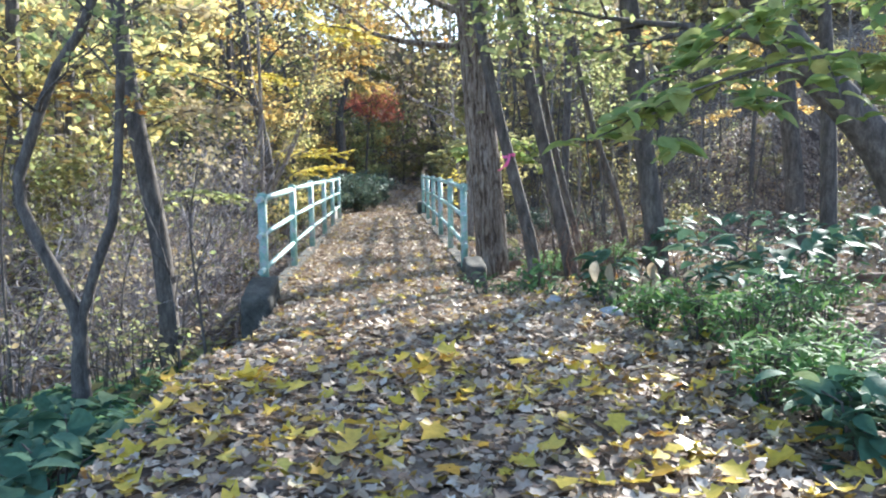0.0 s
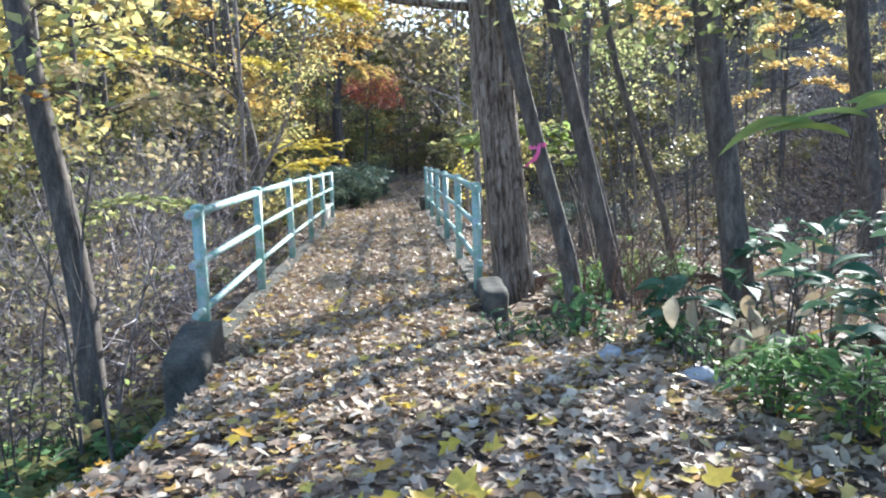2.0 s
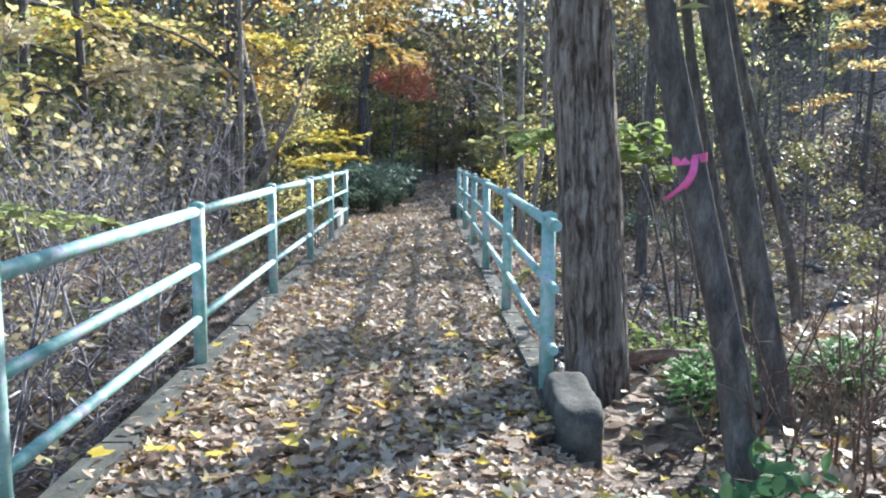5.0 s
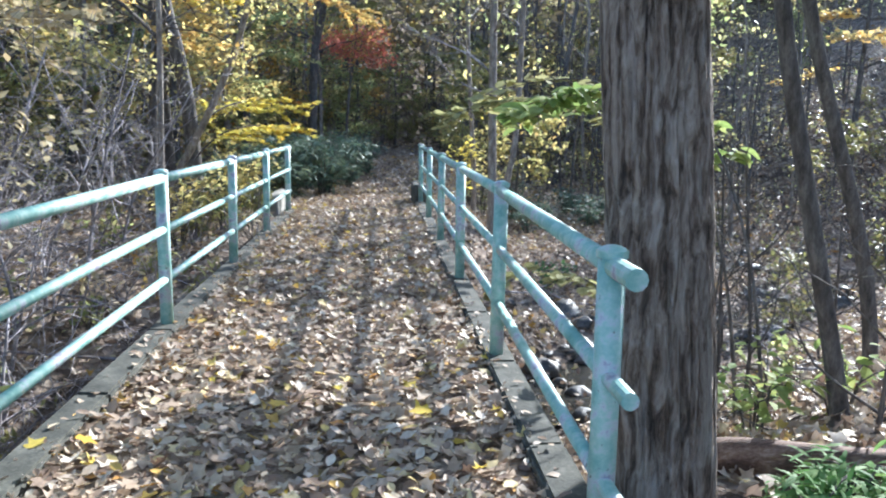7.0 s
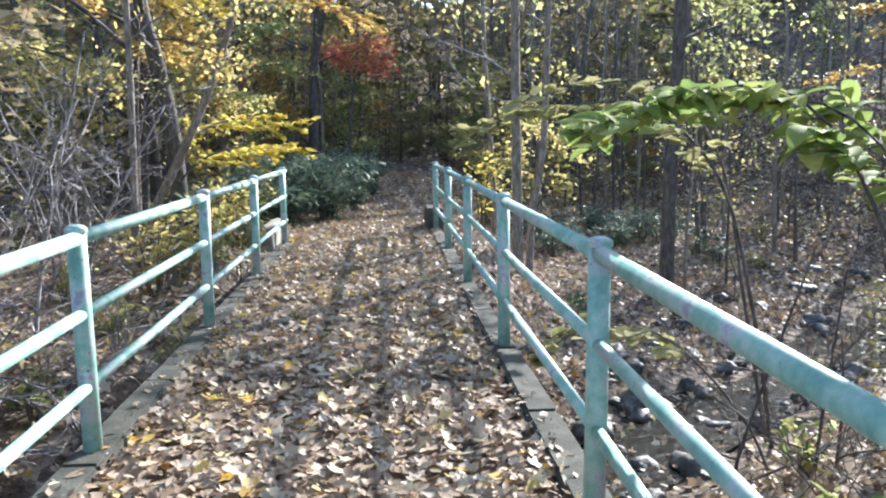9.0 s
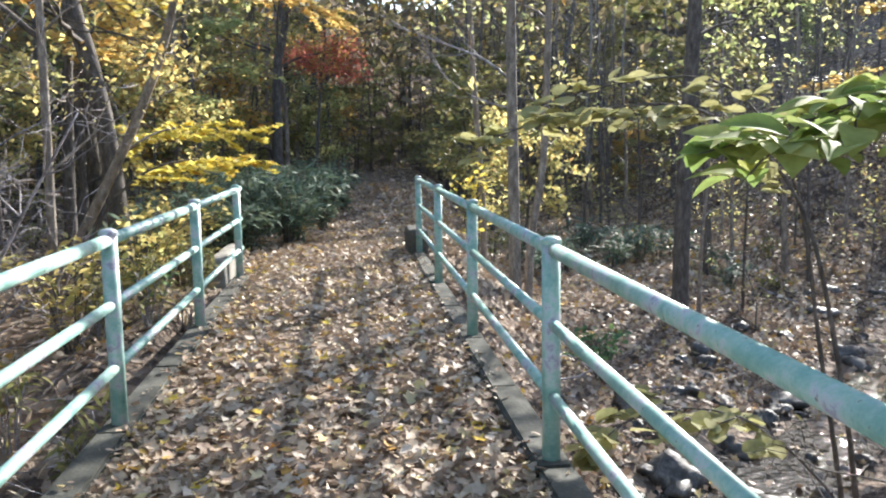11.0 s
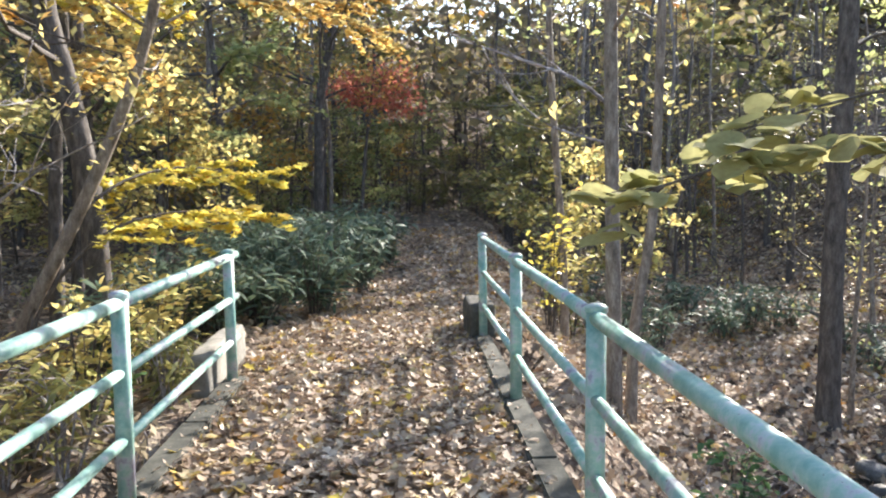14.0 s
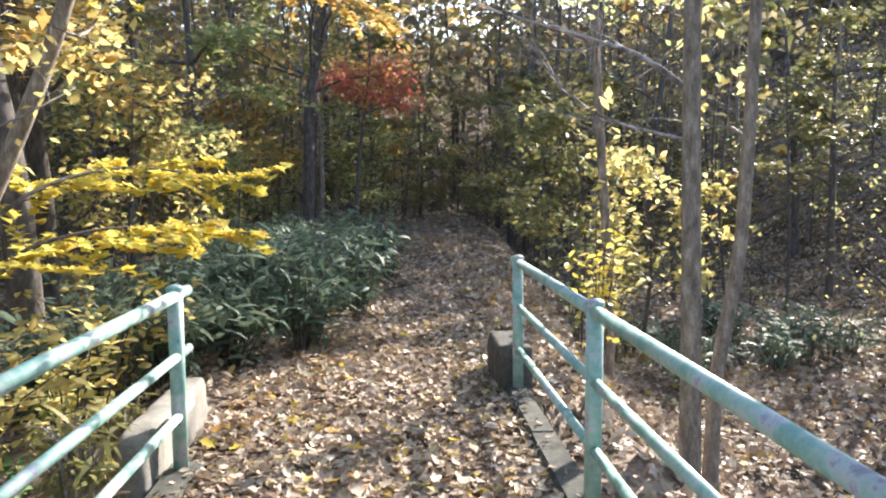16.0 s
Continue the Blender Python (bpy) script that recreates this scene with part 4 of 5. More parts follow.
        plant(x, y, "low green weed among fallen leaves below the path", leaf_green if i % 4 else leaf_olive, s, "ovate", 7, rng.uniform(0.2, 0.45), 0.45, 0.15, 9, bark_dark, "weed", "bank weeds", tilt=0.3, from_f=0.5)
    for i in range(7):
        s += 1
        x, y = rng.uniform(1.5, 3.0), rng.uniform(5.6, 7.6)
        plant(x, y, "low dark green weed among the tree trunks", leaf_green, s, "narrow" if i % 3 else "ovate", 8, rng.uniform(0.14, 0.34), 0.26, 0.12, 8, bark_dark, "weed", "bank weeds", tilt=0.5)
    for i in range(4):
        s += 1
        plant(rng.uniform(0.95, 1.75), rng.uniform(6.3, 7.3), "low dull green weed tuft at the path side", leaf_green, s, "narrow", 8, rng.uniform(0.12, 0.22), 0.2, 0.11, 7, bark_dark, "weed", "bank weeds", tilt=0.5)
    # dark bamboo grass past the bridge
    for i in range(70):
        s += 1
        y = rng.uniform(20.9, 29.5)
        x = path_x(y) - (0.62 if y > 24 else 0.85 if y > 22.6 else 1.35) - rng.uniform(0, 1) ** 1.3 * 3.2
        plant(x, y, "dense dark green bamboo-grass clump beside the path", leaf_sasa, s, "narrow", 14, rng.uniform(0.85, 1.35) * (0.7 if y < 22.5 else 1.0), 0.6, 0.24, 17, bark_dark, "bamboo_grass", "bamboo grass clumps", tilt=0.4)
    for i in range(18):
        s += 1
        plant(rng.uniform(3.4, 7.0), rng.uniform(23.5, 29), "low bamboo-grass clump on the leafy bank", leaf_sasa, s, "narrow", 11, rng.uniform(0.5, 0.9), 0.6, 0.22, 13, bark_dark, "bamboo_grass", "bamboo grass clumps", tilt=0.45)
    # low dry weeds and green tufts over the banks
    for i in range(60):
        s += 1
        x, y = rng.uniform(-9, 9), rng.uniform(6, 30)
        if abs(x) < 1.9 or abs(stream_off(x, y)) < 1.2 or height(x, y) < -1.62:
            continue
        leaf = (leaf_olive, leaf_green, leaf_lime)[i % 3]
        plant(x, y, "low green weed on the leafy bank", leaf, s, "ovate", 7, rng.uniform(0.25, 0.7), 0.4, 0.11, 12, bark_dark, "weed", "bank weeds")
    for i in range(34):
        s += 1
        y = rng.uniform(8.5, 20.0)
        x = -1.45 - 1.4 * rng.uniform() ** 1.5
        if height(x, y) < -1.7:
            continue
        plant(x, y, "dry grassy weed tuft below the bridge railing", (leaf_withered, leaf_olive, leaf_olive)[i % 3], s, "narrow", 10, rng.uniform(0.35, 0.8), 0.3, 0.17, 10, twig_grey, "weed", "dry weeds", tilt=0.5)
    # bare grey thicket left of the bridge
    for i in range(78):
        s += 1
        x, y = rng.uniform(-9, -2.4), rng.uniform(7.5, 18 if i % 3 else 12)
        if y < 10:
            x -= 1.2
        tag = tree([(x, y, height(x, y) - 0.2), (x + 0.1, y, height(x, y) + 0.7), (x + rng.normal(0, 0.5), y + rng.normal(0, 0.4), height(x, y) + rng.uniform(1.6, 3.0))], 0.026, 0.008, twig_grey, s,
                   "bare grey-twigged thicket bush beside the bridge", up_limbs(rng, 11, 0.05, 0.95, 1.6, 0.5), leaf_cream if i % 7 == 0 else leaf_lime if i % 9 == 1 else None, 0.1, 1, 0.12, clump=0.2, name="thicket_bush", group="thicket bushes", segs=5, limb_r=0.75, wobble=0.6, kids=4)
        tag["category"] = "bush"

    for i in range(40):
        s += 1
        x, y = (rng.uniform(3.5, 15), rng.uniform(17, 34)) if i % 2 else (rng.uniform(2.6, 8), rng.uniform(9, 15))
        if abs(stream_off(x, y)) < 1.3 or i % 4 == 0:
            continue
        h = height(x, y)
        tag = tree([(x, y, h - 0.2), (x + 0.05, y, h + 0.5), (x + rng.normal(0, 0.3), y + rng.normal(0, 0.3), h + rng.uniform(1.0, 2.2))], 0.018, 0.006, bark_dark if i % 3 or y < 16 else bark_pale, s,
                   "bare twiggy shrub with a few leaves on the bank", up_limbs(rng, 9, 0.05, 0.95, 1.0, 0.5), leaf_yellow if i % 2 else leaf_olive, 0.09, 1 if i % 6 == 3 else 0, 0.15, name="twiggy_shrub", group="twiggy shrubs", segs=5, joined=True, limb_r=0.7, wobble=0.5, kids=3)
        tag["category"] = "shrub"


undergrowth()


def spray(keys, r0, label, leaf, seed, leaf_size, shape, twigs, density, twig_len, name="sapling", fan=1.0, stem=bark_dark):
    """A sapling whose stem follows keys and whose upper part carries flat sprays of large leaves."""
    rng = np.random.default_rng(seed)
    thing = new(name)
    base = Vector(keys[0])
    thing.location = base
    tagged(thing, label, "sapling")
    pts = [p - base for p in curve_points(keys, 0.15)]
    m = len(pts)
    verts, faces = [], []
    tube(verts, faces, pts, [max(0.004, r0 * (1 - 0.85 * i / m)) for i in range(m)], 6)
    mesh_object("stem", verts, faces, stem, thing, smooth=True)
    pl, heads = [], []
    for i in range(twigs):
        f = 0.55 + 0.45 * (i + 0.5) / twigs
        k = min(m - 2, int(f * m))
        d = (pts[k + 1] - pts[k]).normalized()
        side = Vector((-d.y, d.x, 0)).normalized() * (1 if i % 2 else -1)
        way = (d * 0.7 + side * fan + Vector((0, 0, rng.uniform(-0.15, 0.15)))).normalized()
        q = [pts[k]]
        for j in range(5):
            way = (way + Vector(rng.normal(0, 0.12, 3)) - Vector((0, 0, 0.05))).normalized()
            q.append(q[-1] + way * twig_len * rng.uniform(0.7, 1.2) / 5)
        verts, faces = [], []
        tube(verts, faces, q, [0.005, 0.0045, 0.004, 0.0035, 0.003, 0.002], 4)
        mesh_object("twig", verts, faces, stem, thing)
        for j in range(density):
            t = rng.uniform(0.15, 1) * 5
            n = min(4, int(t))
            p = q[n].lerp(q[n + 1], t - n)
            h = math.atan2(way.y, way.x) - math.pi / 2 + rng.choice((-1, 1)) * rng.uniform(0.2, 1.1)
            pl.append(p + Vector((-math.sin(h), math.cos(h), rng.uniform(-0.35, 0.05))) * leaf_size * 0.5)
            heads.append(h)
    ob = leaves_mesh("foliage", pl, leaf_size * rng.uniform(0.65, 1.15, len(pl)), 0.3, shape, leaf, rng, heads)
    ob.parent = thing
    return thing


spray([(2.9, 2.3, -0.2), (2.7, 2.3, 0.9), (2.2, 2.2, 1.6), (1.6, 2.1, 1.62), (0.98, 2.1, 1.42)], 0.02, "leaning sapling with large fresh green leaves over the path", leaf_fresh, 51, 0.14, "broad", 16, 13, 0.5)
spray([(2.9, 2.4, -0.2), (2.8, 2.4, 1.0), (2.4, 2.3, 1.9), (1.8, 2.2, 1.95), (1.4, 2.1, 1.75)], 0.02, "leaning sapling with large fresh green leaves over the path", leaf_fresh, 52, 0.14, "broad", 16, 13, 0.55)
spray([(2.8, 11.6, -0.9), (2.6, 11.6, 0.5), (2.3, 11.9, 1.5), (1.85, 12.1, 1.70), (1.28, 12.2, 1.52)], 0.018, "arching sapling with long bright green leaves beside the railing", leaf_fresh, 53, 0.21, "broad", 15, 10, 0.42)
spray([(2.9, 11.4, -0.9), (2.7, 11.4, 0.5), (2.5, 11.8, 1.4), (2.1, 12.2, 1.68), (1.45, 12.3, 1.60)], 0.018, "arching sapling with long bright green leaves beside the railing", leaf_fresh, 54, 0.21, "broad", 14, 9, 0.42)
spray([(3.97, 15.5, -1.7), (3.7, 15.5, -0.2), (3.3, 15.5, 1.09), (2.6, 15.6, 1.72), (1.75, 15.75, 1.72), (1.12, 15.9, 1.54)], 0.028, "arching sapling with broad yellow-green leaves over the railing", leaf_lime_broad, 55, 0.17, "round", 20, 7, 0.36)
spray([(4.1, 15.9, -1.7), (3.8, 15.9, -0.2), (3.5, 15.9, 1.2), (2.9, 15.8, 1.9), (2.2, 15.8, 1.95), (1.5, 15.9, 1.78)], 0.026, "arching sapling with broad yellow-green leaves over the railing", leaf_lime_broad, 59, 0.17, "round", 14, 6, 0.4)
spray([(3.4, 14.2, -1.7), (3.1, 14.2, -0.9), (2.5, 14.3, -0.2), (2.0, 14.4, -0.05), (1.55, 14.5, -0.2)], 0.016, "low sapling with pale yellow-green leaves on the stream bank", leaf_lime_broad, 61, 0.15, "round", 12, 6, 0.35)
spray([(-3.4, 9.2, -1.1), (-3.3, 9.3, 0.0), (-3.0, 9.4, 0.75), (-2.5, 9.5, 1.0), (-1.95, 9.5, 0.92)], 0.016, "arching sapling with flat lime green sprays beside the railing", leaf_lime, 62, 0.1, "lobed", 18, 16, 0.5)
spray([(-3.9, 7.4, -1.0), (-3.9, 7.4, 0.6), (-3.7, 7.3, 1.7), (-3.2, 7.2, 2.05), (-2.6, 7.1, 2.0)], 0.02, "arching sapling with orange-brown autumn leaves below the path", leaf_orange, 63, 0.1, "lobed", 16, 16, 0.5)
spray([(-3.3, 19.9, -0.7), (-3.0, 20.0, 0.7), (-2.6, 20.4, 1.5), (-2.1, 21.2, 1.78), (-1.5, 22.0, 1.68)], 0.03, "low limb with dense bright yellow leaf sprays past the railing", leaf_bright_yellow, 56, 0.12, "lobed", 22, 30, 0.8)
spray([(-3.2, 19.6, -0.7), (-2.9, 19.7, 0.5), (-2.4, 19.8, 1.15), (-1.9, 20.2, 1.35), (-1.4, 20.6, 1.3)], 0.03, "low limb with dense bright yellow leaf sprays past the railing", leaf_bright_yellow, 57, 0.12, "lobed", 20, 28, 0.8)
for i, (keys, leaf, tint) in enumerate((
        ([(-4.85, 26, 2.6), (-3.9, 26, 3.7), (-2.6, 26, 4.5), (-1.2, 26.2, 4.4), (-0.2, 26.4, 4.1)], leaf_orange_gold, "orange-gold"),
        ([(-1.75, 32.6, 3.8), (-1.7, 32.0, 4.8), (-1.4, 31.0, 5.5), (-0.8, 30.0, 5.6)], leaf_orange_gold, "orange-gold"),
        ([(-2.98, 18.75, 3.6), (-2.4, 18.6, 4.2), (-1.4, 18.4, 4.6), (-0.5, 18.2, 4.5)], leaf_bright_yellow, "bright yellow"),
        ([(-4.9, 26, 3.4), (-4.6, 25.0, 4.0), (-4.0, 24.2, 4.2), (-3.2, 23.6, 4.0)], leaf_bright_yellow, "bright yellow"),
        ([(-2.98, 18.75, 2.6), (-3.6, 18.2, 3.2), (-4.6, 17.4, 3.5), (-5.6, 16.8, 3.4)], leaf_bright_yellow, "bright yellow"),
        ([(-2.9, 8.15, 3.6), (-3.4, 8.8, 4.0), (-4.2, 9.6, 4.1), (-5.0, 10.4, 3.9)], leaf_cream, "pale cream"),
        ([(5.27, 21.7, 4.4), (5.9, 21.9, 4.9), (6.8, 22.1, 5.1), (7.9, 22.3, 4.8)], leaf_orange_gold, "orange-gold"))):
    spray(keys, 0.035, "long limb with dense " + tint + " leaves high over the path", leaf, 600 + i, 0.15, "lobed", 26, 26 if i < 4 else 13, 0.9, name="tree_limb", stem=bark_dark)


def layered_tree(x, y, h, r, bark, leaf, seed, label, z0, reach, count, leaf_size=0.15, lean=0.0):
    """A tree with flat tiers of foliage on long level limbs, gaps between the tiers."""
    rng = np.random.default_rng(seed)
    thing = new("tree")
    g = height(x, y)
    thing.location = (x, y, g)
    tagged(thing, label, "tree", "layered maples")
    pts = curve_points([(0, 0, -0.4), (0.15 * lean, 0, h * 0.3), (0.5 * lean, 0.1, h * 0.65), (lean, 0.2, h)], 0.4)
    m = len(pts)
    verts, faces = [], []
    tube(verts, faces, pts, [r * (1 - 0.75 * i / m) for i in range(m)], 9)
    mesh_object("trunk", verts, faces, bark, thing, smooth=True)
    pl, heads = [], []
    a = rng.uniform(0, 6.28)
    for i in range(count):
        a += 2.4 + rng.uniform(-0.4, 0.4)
        z = z0 + (h - z0) * (i + rng.uniform(0, 0.8)) / count
        k = min(m - 2, int((z + 0.4) / (h + 0.4) * m))
        way = Vector((math.cos(a), math.sin(a), rng.uniform(0.25, 0.6))).normalized()
        q, length = [pts[k]], reach * rng.uniform(0.6, 1.1) * (1.1 - 0.5 * i / count)
        for j in range(7):
            way = (way + Vector(rng.normal(0, 0.13, 3)) - Vector((0, 0, 0.1))).normalized()
            q.append(q[-1] + way * length / 7)
        verts, faces = [], []
        tube(verts, faces, q, [r * 0.34 * (1 - 0.9 * j / 7) + 0.003 for j in range(8)], 5)
        for j in range(14):
            t = 2 + 5 * (j + rng.uniform(0, 0.9)) / 14
            n = min(6, int(t))
            p = q[n].lerp(q[n + 1], t - n)
            d = (q[n + 1] - q[n]).normalized()
            side = Vector((-d.y, d.x, 0)) * (1 if j % 2 else -1)
            w = (d * 0.8 + side * rng.uniform(0.5, 1.2) + Vector((0, 0, rng.uniform(-0.15, 0.2)))).normalized()
            e = p + w * length * rng.uniform(0.16, 0.36)
            tube(verts, faces, [p, p.lerp(e, 0.5) + Vector((0, 0, 0.02)), e], [0.006, 0.005, 0.002], 3)
            for _ in range(15):
                f = rng.uniform(0.15, 1.05)
                pl.append(p.lerp(e, f) + Vector(rng.normal(0, 1, 3)) * 0.06 + Vector((0, 0, -0.02)))
                heads.append(math.atan2(w.y, w.x) - math.pi / 2 + rng.normal(0, 0.7))
        mesh_object("limb", verts, faces, bark, thing, smooth=True)
    ob = leaves_mesh("crown", pl, leaf_size * rng.uniform(0.6, 1.2, len(pl)), 0.35, "lobed", leaf, rng, heads)
    ob.parent = thing


for i, (x, y, h, leaf, tint, z0, reach, count) in enumerate((
        (-5.2, 15.5, 6.0, leaf_cream, "pale cream-yellow", 2.0, 2.4, 10),
        (-7.6, 13.2, 6.5, leaf_yellow, "yellow", 2.2, 2.8, 11),
        (-6.0, 19.5, 7.5, leaf_yellow, "yellow", 2.4, 2.8, 12),
        (-9.5, 17.5, 8.0, leaf_lime, "lime green", 2.0, 3.0, 12),
        (-4.6, 24.0, 7.0, leaf_orange_gold, "golden", 3.2, 2.4, 10),
        (-8.0, 25.0, 8.5, leaf_yellow, "yellow", 2.0, 3.0, 13),
        (-3.4, 29.5, 7.0, leaf_lime, "lime green", 2.4, 2.4, 11),
        (-11.5, 22.5, 8.5, leaf_orange_gold, "golden", 2.5, 3.0, 12),
        (-6.0, 33.5, 8.0, leaf_olive, "olive green", 1.6, 3.0, 13),
        (3.9, 31.5, 4.6, leaf_olive, "olive green", 1.6, 2.1, 10),
        (9.2, 31.0, 5.0, leaf_olive, "olive green", 2.0, 2.2, 9),
        (14.0, 29.0, 6.5, leaf_orange_gold, "golden", 3.0, 2.6, 11),
        (10.5, 35.0, 6.0, leaf_olive, "olive green", 2.4, 2.6, 11),
        (19.0, 27.0, 7.0, leaf_yellow, "yellow", 2.4, 2.8, 11),
        (3.4, 37.5, 5.5, leaf_olive, "olive green", 1.0, 2.6, 12),
        (-0.6, 39.0, 6.0, leaf_olive, "olive green", 1.4, 2.6, 12),
        # Added for its shade on the path start; its crown stays out of view.
        (5.6, 8.7, 7.2, leaf_olive, "olive green", 4.3, 2.1, 12))):
    layered_tree(x, y, h, 0.05 + 0.01 * h, bark_dark, leaf, 700 + i, "slender tree with flat tiers of " + tint + " leaves", z0, reach, count, 0.15, 0.5 * math.sin(i * 1.9))
for i, (x, y, h, leaf, tint) in enumerate(((1.85, 21.7, 2.0, leaf_bright_yellow, "bright yellow"), (2.15, 22.7, 1.9, leaf_yellow, "yellow"), (2.3, 24.3, 1.9, leaf_lime, "yellow-green"))):
    plant(x, y, tint + " leafy shrub beside the path past the railing", leaf, 440 + i, "ovate", 10, h, 0.5, 0.11, 15, bark_dark, tilt=0.35, droop=0.08, from_f=0.35)
for i, (x, y) in enumerate(((-2.1, 18.6), (-2.5, 17.6), (-1.9, 19.6), (-2.6, 19.0), (-2.2, 21.0))):
    plant(x, y, "yellowing leafy shrub below the railing", leaf_yellow, 400 + i, "ovate", 12, 1.2, 0.8, 0.11, 20, bark_dark, tilt=0.4, droop=0.1)
for i, (x, y, h) in enumerate(((2.9, 27.0, 2.8), (3.5, 25.6, 2.0), (3.0, 30.5, 3.2))):
    tree([(x, y, -0.6), (x + 0.1, y, h * 0.4), (x - 0.2, y, h)], 0.035, 0.01, bark_dark, 420 + i, "yellow-green leafy sapling beside the path", up_limbs(R0, 11, 0.25, 1, 1.0), leaf_yellow if i % 2 else leaf_olive, 0.13, 3, 0.12, clump=0.3, name="sapling", joined=True, limb_r=0.5, segs=5)
tree([(-0.9, 33.5, 0.0), (-0.8, 33.6, 2.0), (-0.5, 33.8, 4.6)], 0.06, 0.02, bark_dark, 430, "small red-leaved maple beside the path", [(0.75 + 0.03 * i, 60 * i + 20, 0.1, 0.95) for i in range(8)], leaf_red, 0.11, 5, 0.17)


def ribbon():
    thing = new("ribbon")
    thing.location = (1.36, 7.44, 1.36)
    tagged(thing, "pink plastic marking ribbon tied round a slender trunk", "ribbon")
    bm = bmesh.new()
    n = 20
    ring = []
    for i in range(n):
        a = 2 * math.pi * i / n
        ring.append([bm.verts.new((math.cos(a) * 0.068 - 0.02 + 0.2 * (-0.02), math.sin(a) * 0.068 + 0.06, z + 0.01 * math.cos(a))) for z in (-0.018, 0.018)])
    for i in range(n):
        j = (i + 1) % n
        bm.faces.new((ring[i][0], ring[j][0], ring[j][1], ring[i][1]))
    part("loop", bm, ribbon_pink, thing)
    for dx, l in ((-0.03, 0.12), (-0.08, 0.16)):
        bm = bmesh.new()
        rows = []
        for k in range(7):
            t = k / 6
            p = Vector((-0.03 + dx * t * t * 1.4, -0.012 - 0.02 * math.sin(t * 3), -l * t))
            rows.append([bm.verts.new(p + Vector((o, 0.01 * o, 0))) for o in (-0.014, 0.014)])
        for k in range(6):
            bm.faces.new((rows[k][0], rows[k][1], rows[k + 1][1], rows[k + 1][0]))
        part("tail", bm, ribbon_pink, thing)


ribbon()


# ---- stones and dead wood ----
def rocks():
    rng = np.random.default_rng(14)
    def stone(x, y, r, mat, label, group, name="rock"):
        bm = bmesh.new()
        bmesh.ops.create_icosphere(bm, subdivisions=3, radius=1)
        o = Vector(rng.uniform(0, 50, 3))
        sc = Vector((r * rng.uniform(0.8, 1.3), r * rng.uniform(0.7, 1.1), r * rng.uniform(0.5, 0.8)))
        for v in bm.verts:
            v.co *= 1 + 0.5 * noise.noise(v.co * 1.1 + o) + 0.22 * noise.noise(v.co * 2.7 + o)
            v.co = Vector((v.co.x * sc.x, v.co.y * sc.y, v.co.z * sc.z))
        ob = part(name, bm, mat, smooth=True)
        ob.matrix_basis = pose(x, y, height(x, y) + r * 0.2, rng.uniform(-15, 15), rng.uniform(-15, 15), rng.uniform(0, 360))
        tagged(ob, label, "rock", group)
    for i in range(90):
        x = rng.uniform(1.4, 11) if i % 4 else rng.uniform(-8, 0)
        u = rng.choice((-1, 1)) * rng.uniform(0.3, 2.3)
        stone(x, 13.6 + 0.88 * x + u * 1.33, rng.uniform(0.06, 0.06 + 0.2 * rng.uniform() ** 2 + 0.04), rock, "rounded grey stream stone on the bank", "stream stones")
    for i in range(12):
        x = rng.uniform(1.6, 5.2)
        stone(x, 13.6 + 0.88 * x + rng.uniform(0.2, 2.2) * 1.33, rng.uniform(0.10, 0.27), rock, "dark rounded boulder at the stream edge", "stream boulders")
    for i in range(44):
        x = rng.uniform(1.5, 6.5)
        stone(x, 13.6 + 0.88 * x + rng.uniform(-1.0, 0.7) * 1.33, rng.uniform(0.05, 0.17), rock, "small wet dark stone in the stream", "stream stones")
    for x, y, r in ((1.54, 6.2, 0.09), (1.95, 5.7, 0.11), (1.75, 6.3, 0.06), (1.7, 5.95, 0.05)):
        stone(x, y, r, pale_stone, "pale grey stone among the fallen leaves", "path-side stones")


rocks()


def log(keys, r, label, seed):
    verts, faces = [], []
    pts = curve_points(keys, 0.12)
    tube(verts, faces, pts, [r * (1 - 0.3 * i / len(pts)) for i in range(len(pts))], 14, 0.12, seed)
    faces.append(tuple(reversed(range(14))))
    tagged(mesh_object("log", verts, faces, dead_wood, smooth=True), label, "log", "fallen logs")


log([(x, y, height(x, y) + 0.06) for x, y in ((1.45, 10.05), (1.85, 9.85), (2.3, 9.62), (2.75, 9.5), (3.2, 9.28), (3.7, 9.2))], 0.11, "fallen reddish-brown log on the stream bank", 3)
log([(3.4, 6.3, -0.08), (4.6, 6.9, 0.02), (5.8, 7.3, -0.05)], 0.07, "fallen dark log among the undergrowth", 7)


def dead_branch(keys, r, seed, label, twigs=5, length=0.6, mat=twig_grey):
    """A bare fallen or hanging branch."""
    rng = np.random.default_rng(seed)
    thing = new("dead_branch")
    base = Vector(keys[0])
    thing.location = base
    tagged(thing, label, "branch", "bare branches")
    pts = [p - base for p in curve_points(keys, 0.15)]
    verts, faces = [], []
    tube(verts, faces, pts, [max(0.004, r * (1 - 0.75 * i / len(pts))) for i in range(len(pts))], 6)
    mesh_object("stem", verts, faces, mat, thing, smooth=True)
    for j in range(twigs):
        k = int((0.25 + 0.7 * j / twigs) * (len(pts) - 1))
        d = (pts[k + 1] - pts[k]).normalized()
        verts, faces = [], []
        grow(rng, verts, faces, pts[k], d + Vector(rng.normal(0, 0.5, 3)), length * rng.uniform(0.5, 1.2), r * 0.45, 1, [], 0.05, 0.3, 4, 3)
        mesh_object("twig", verts, faces, mat, thing)


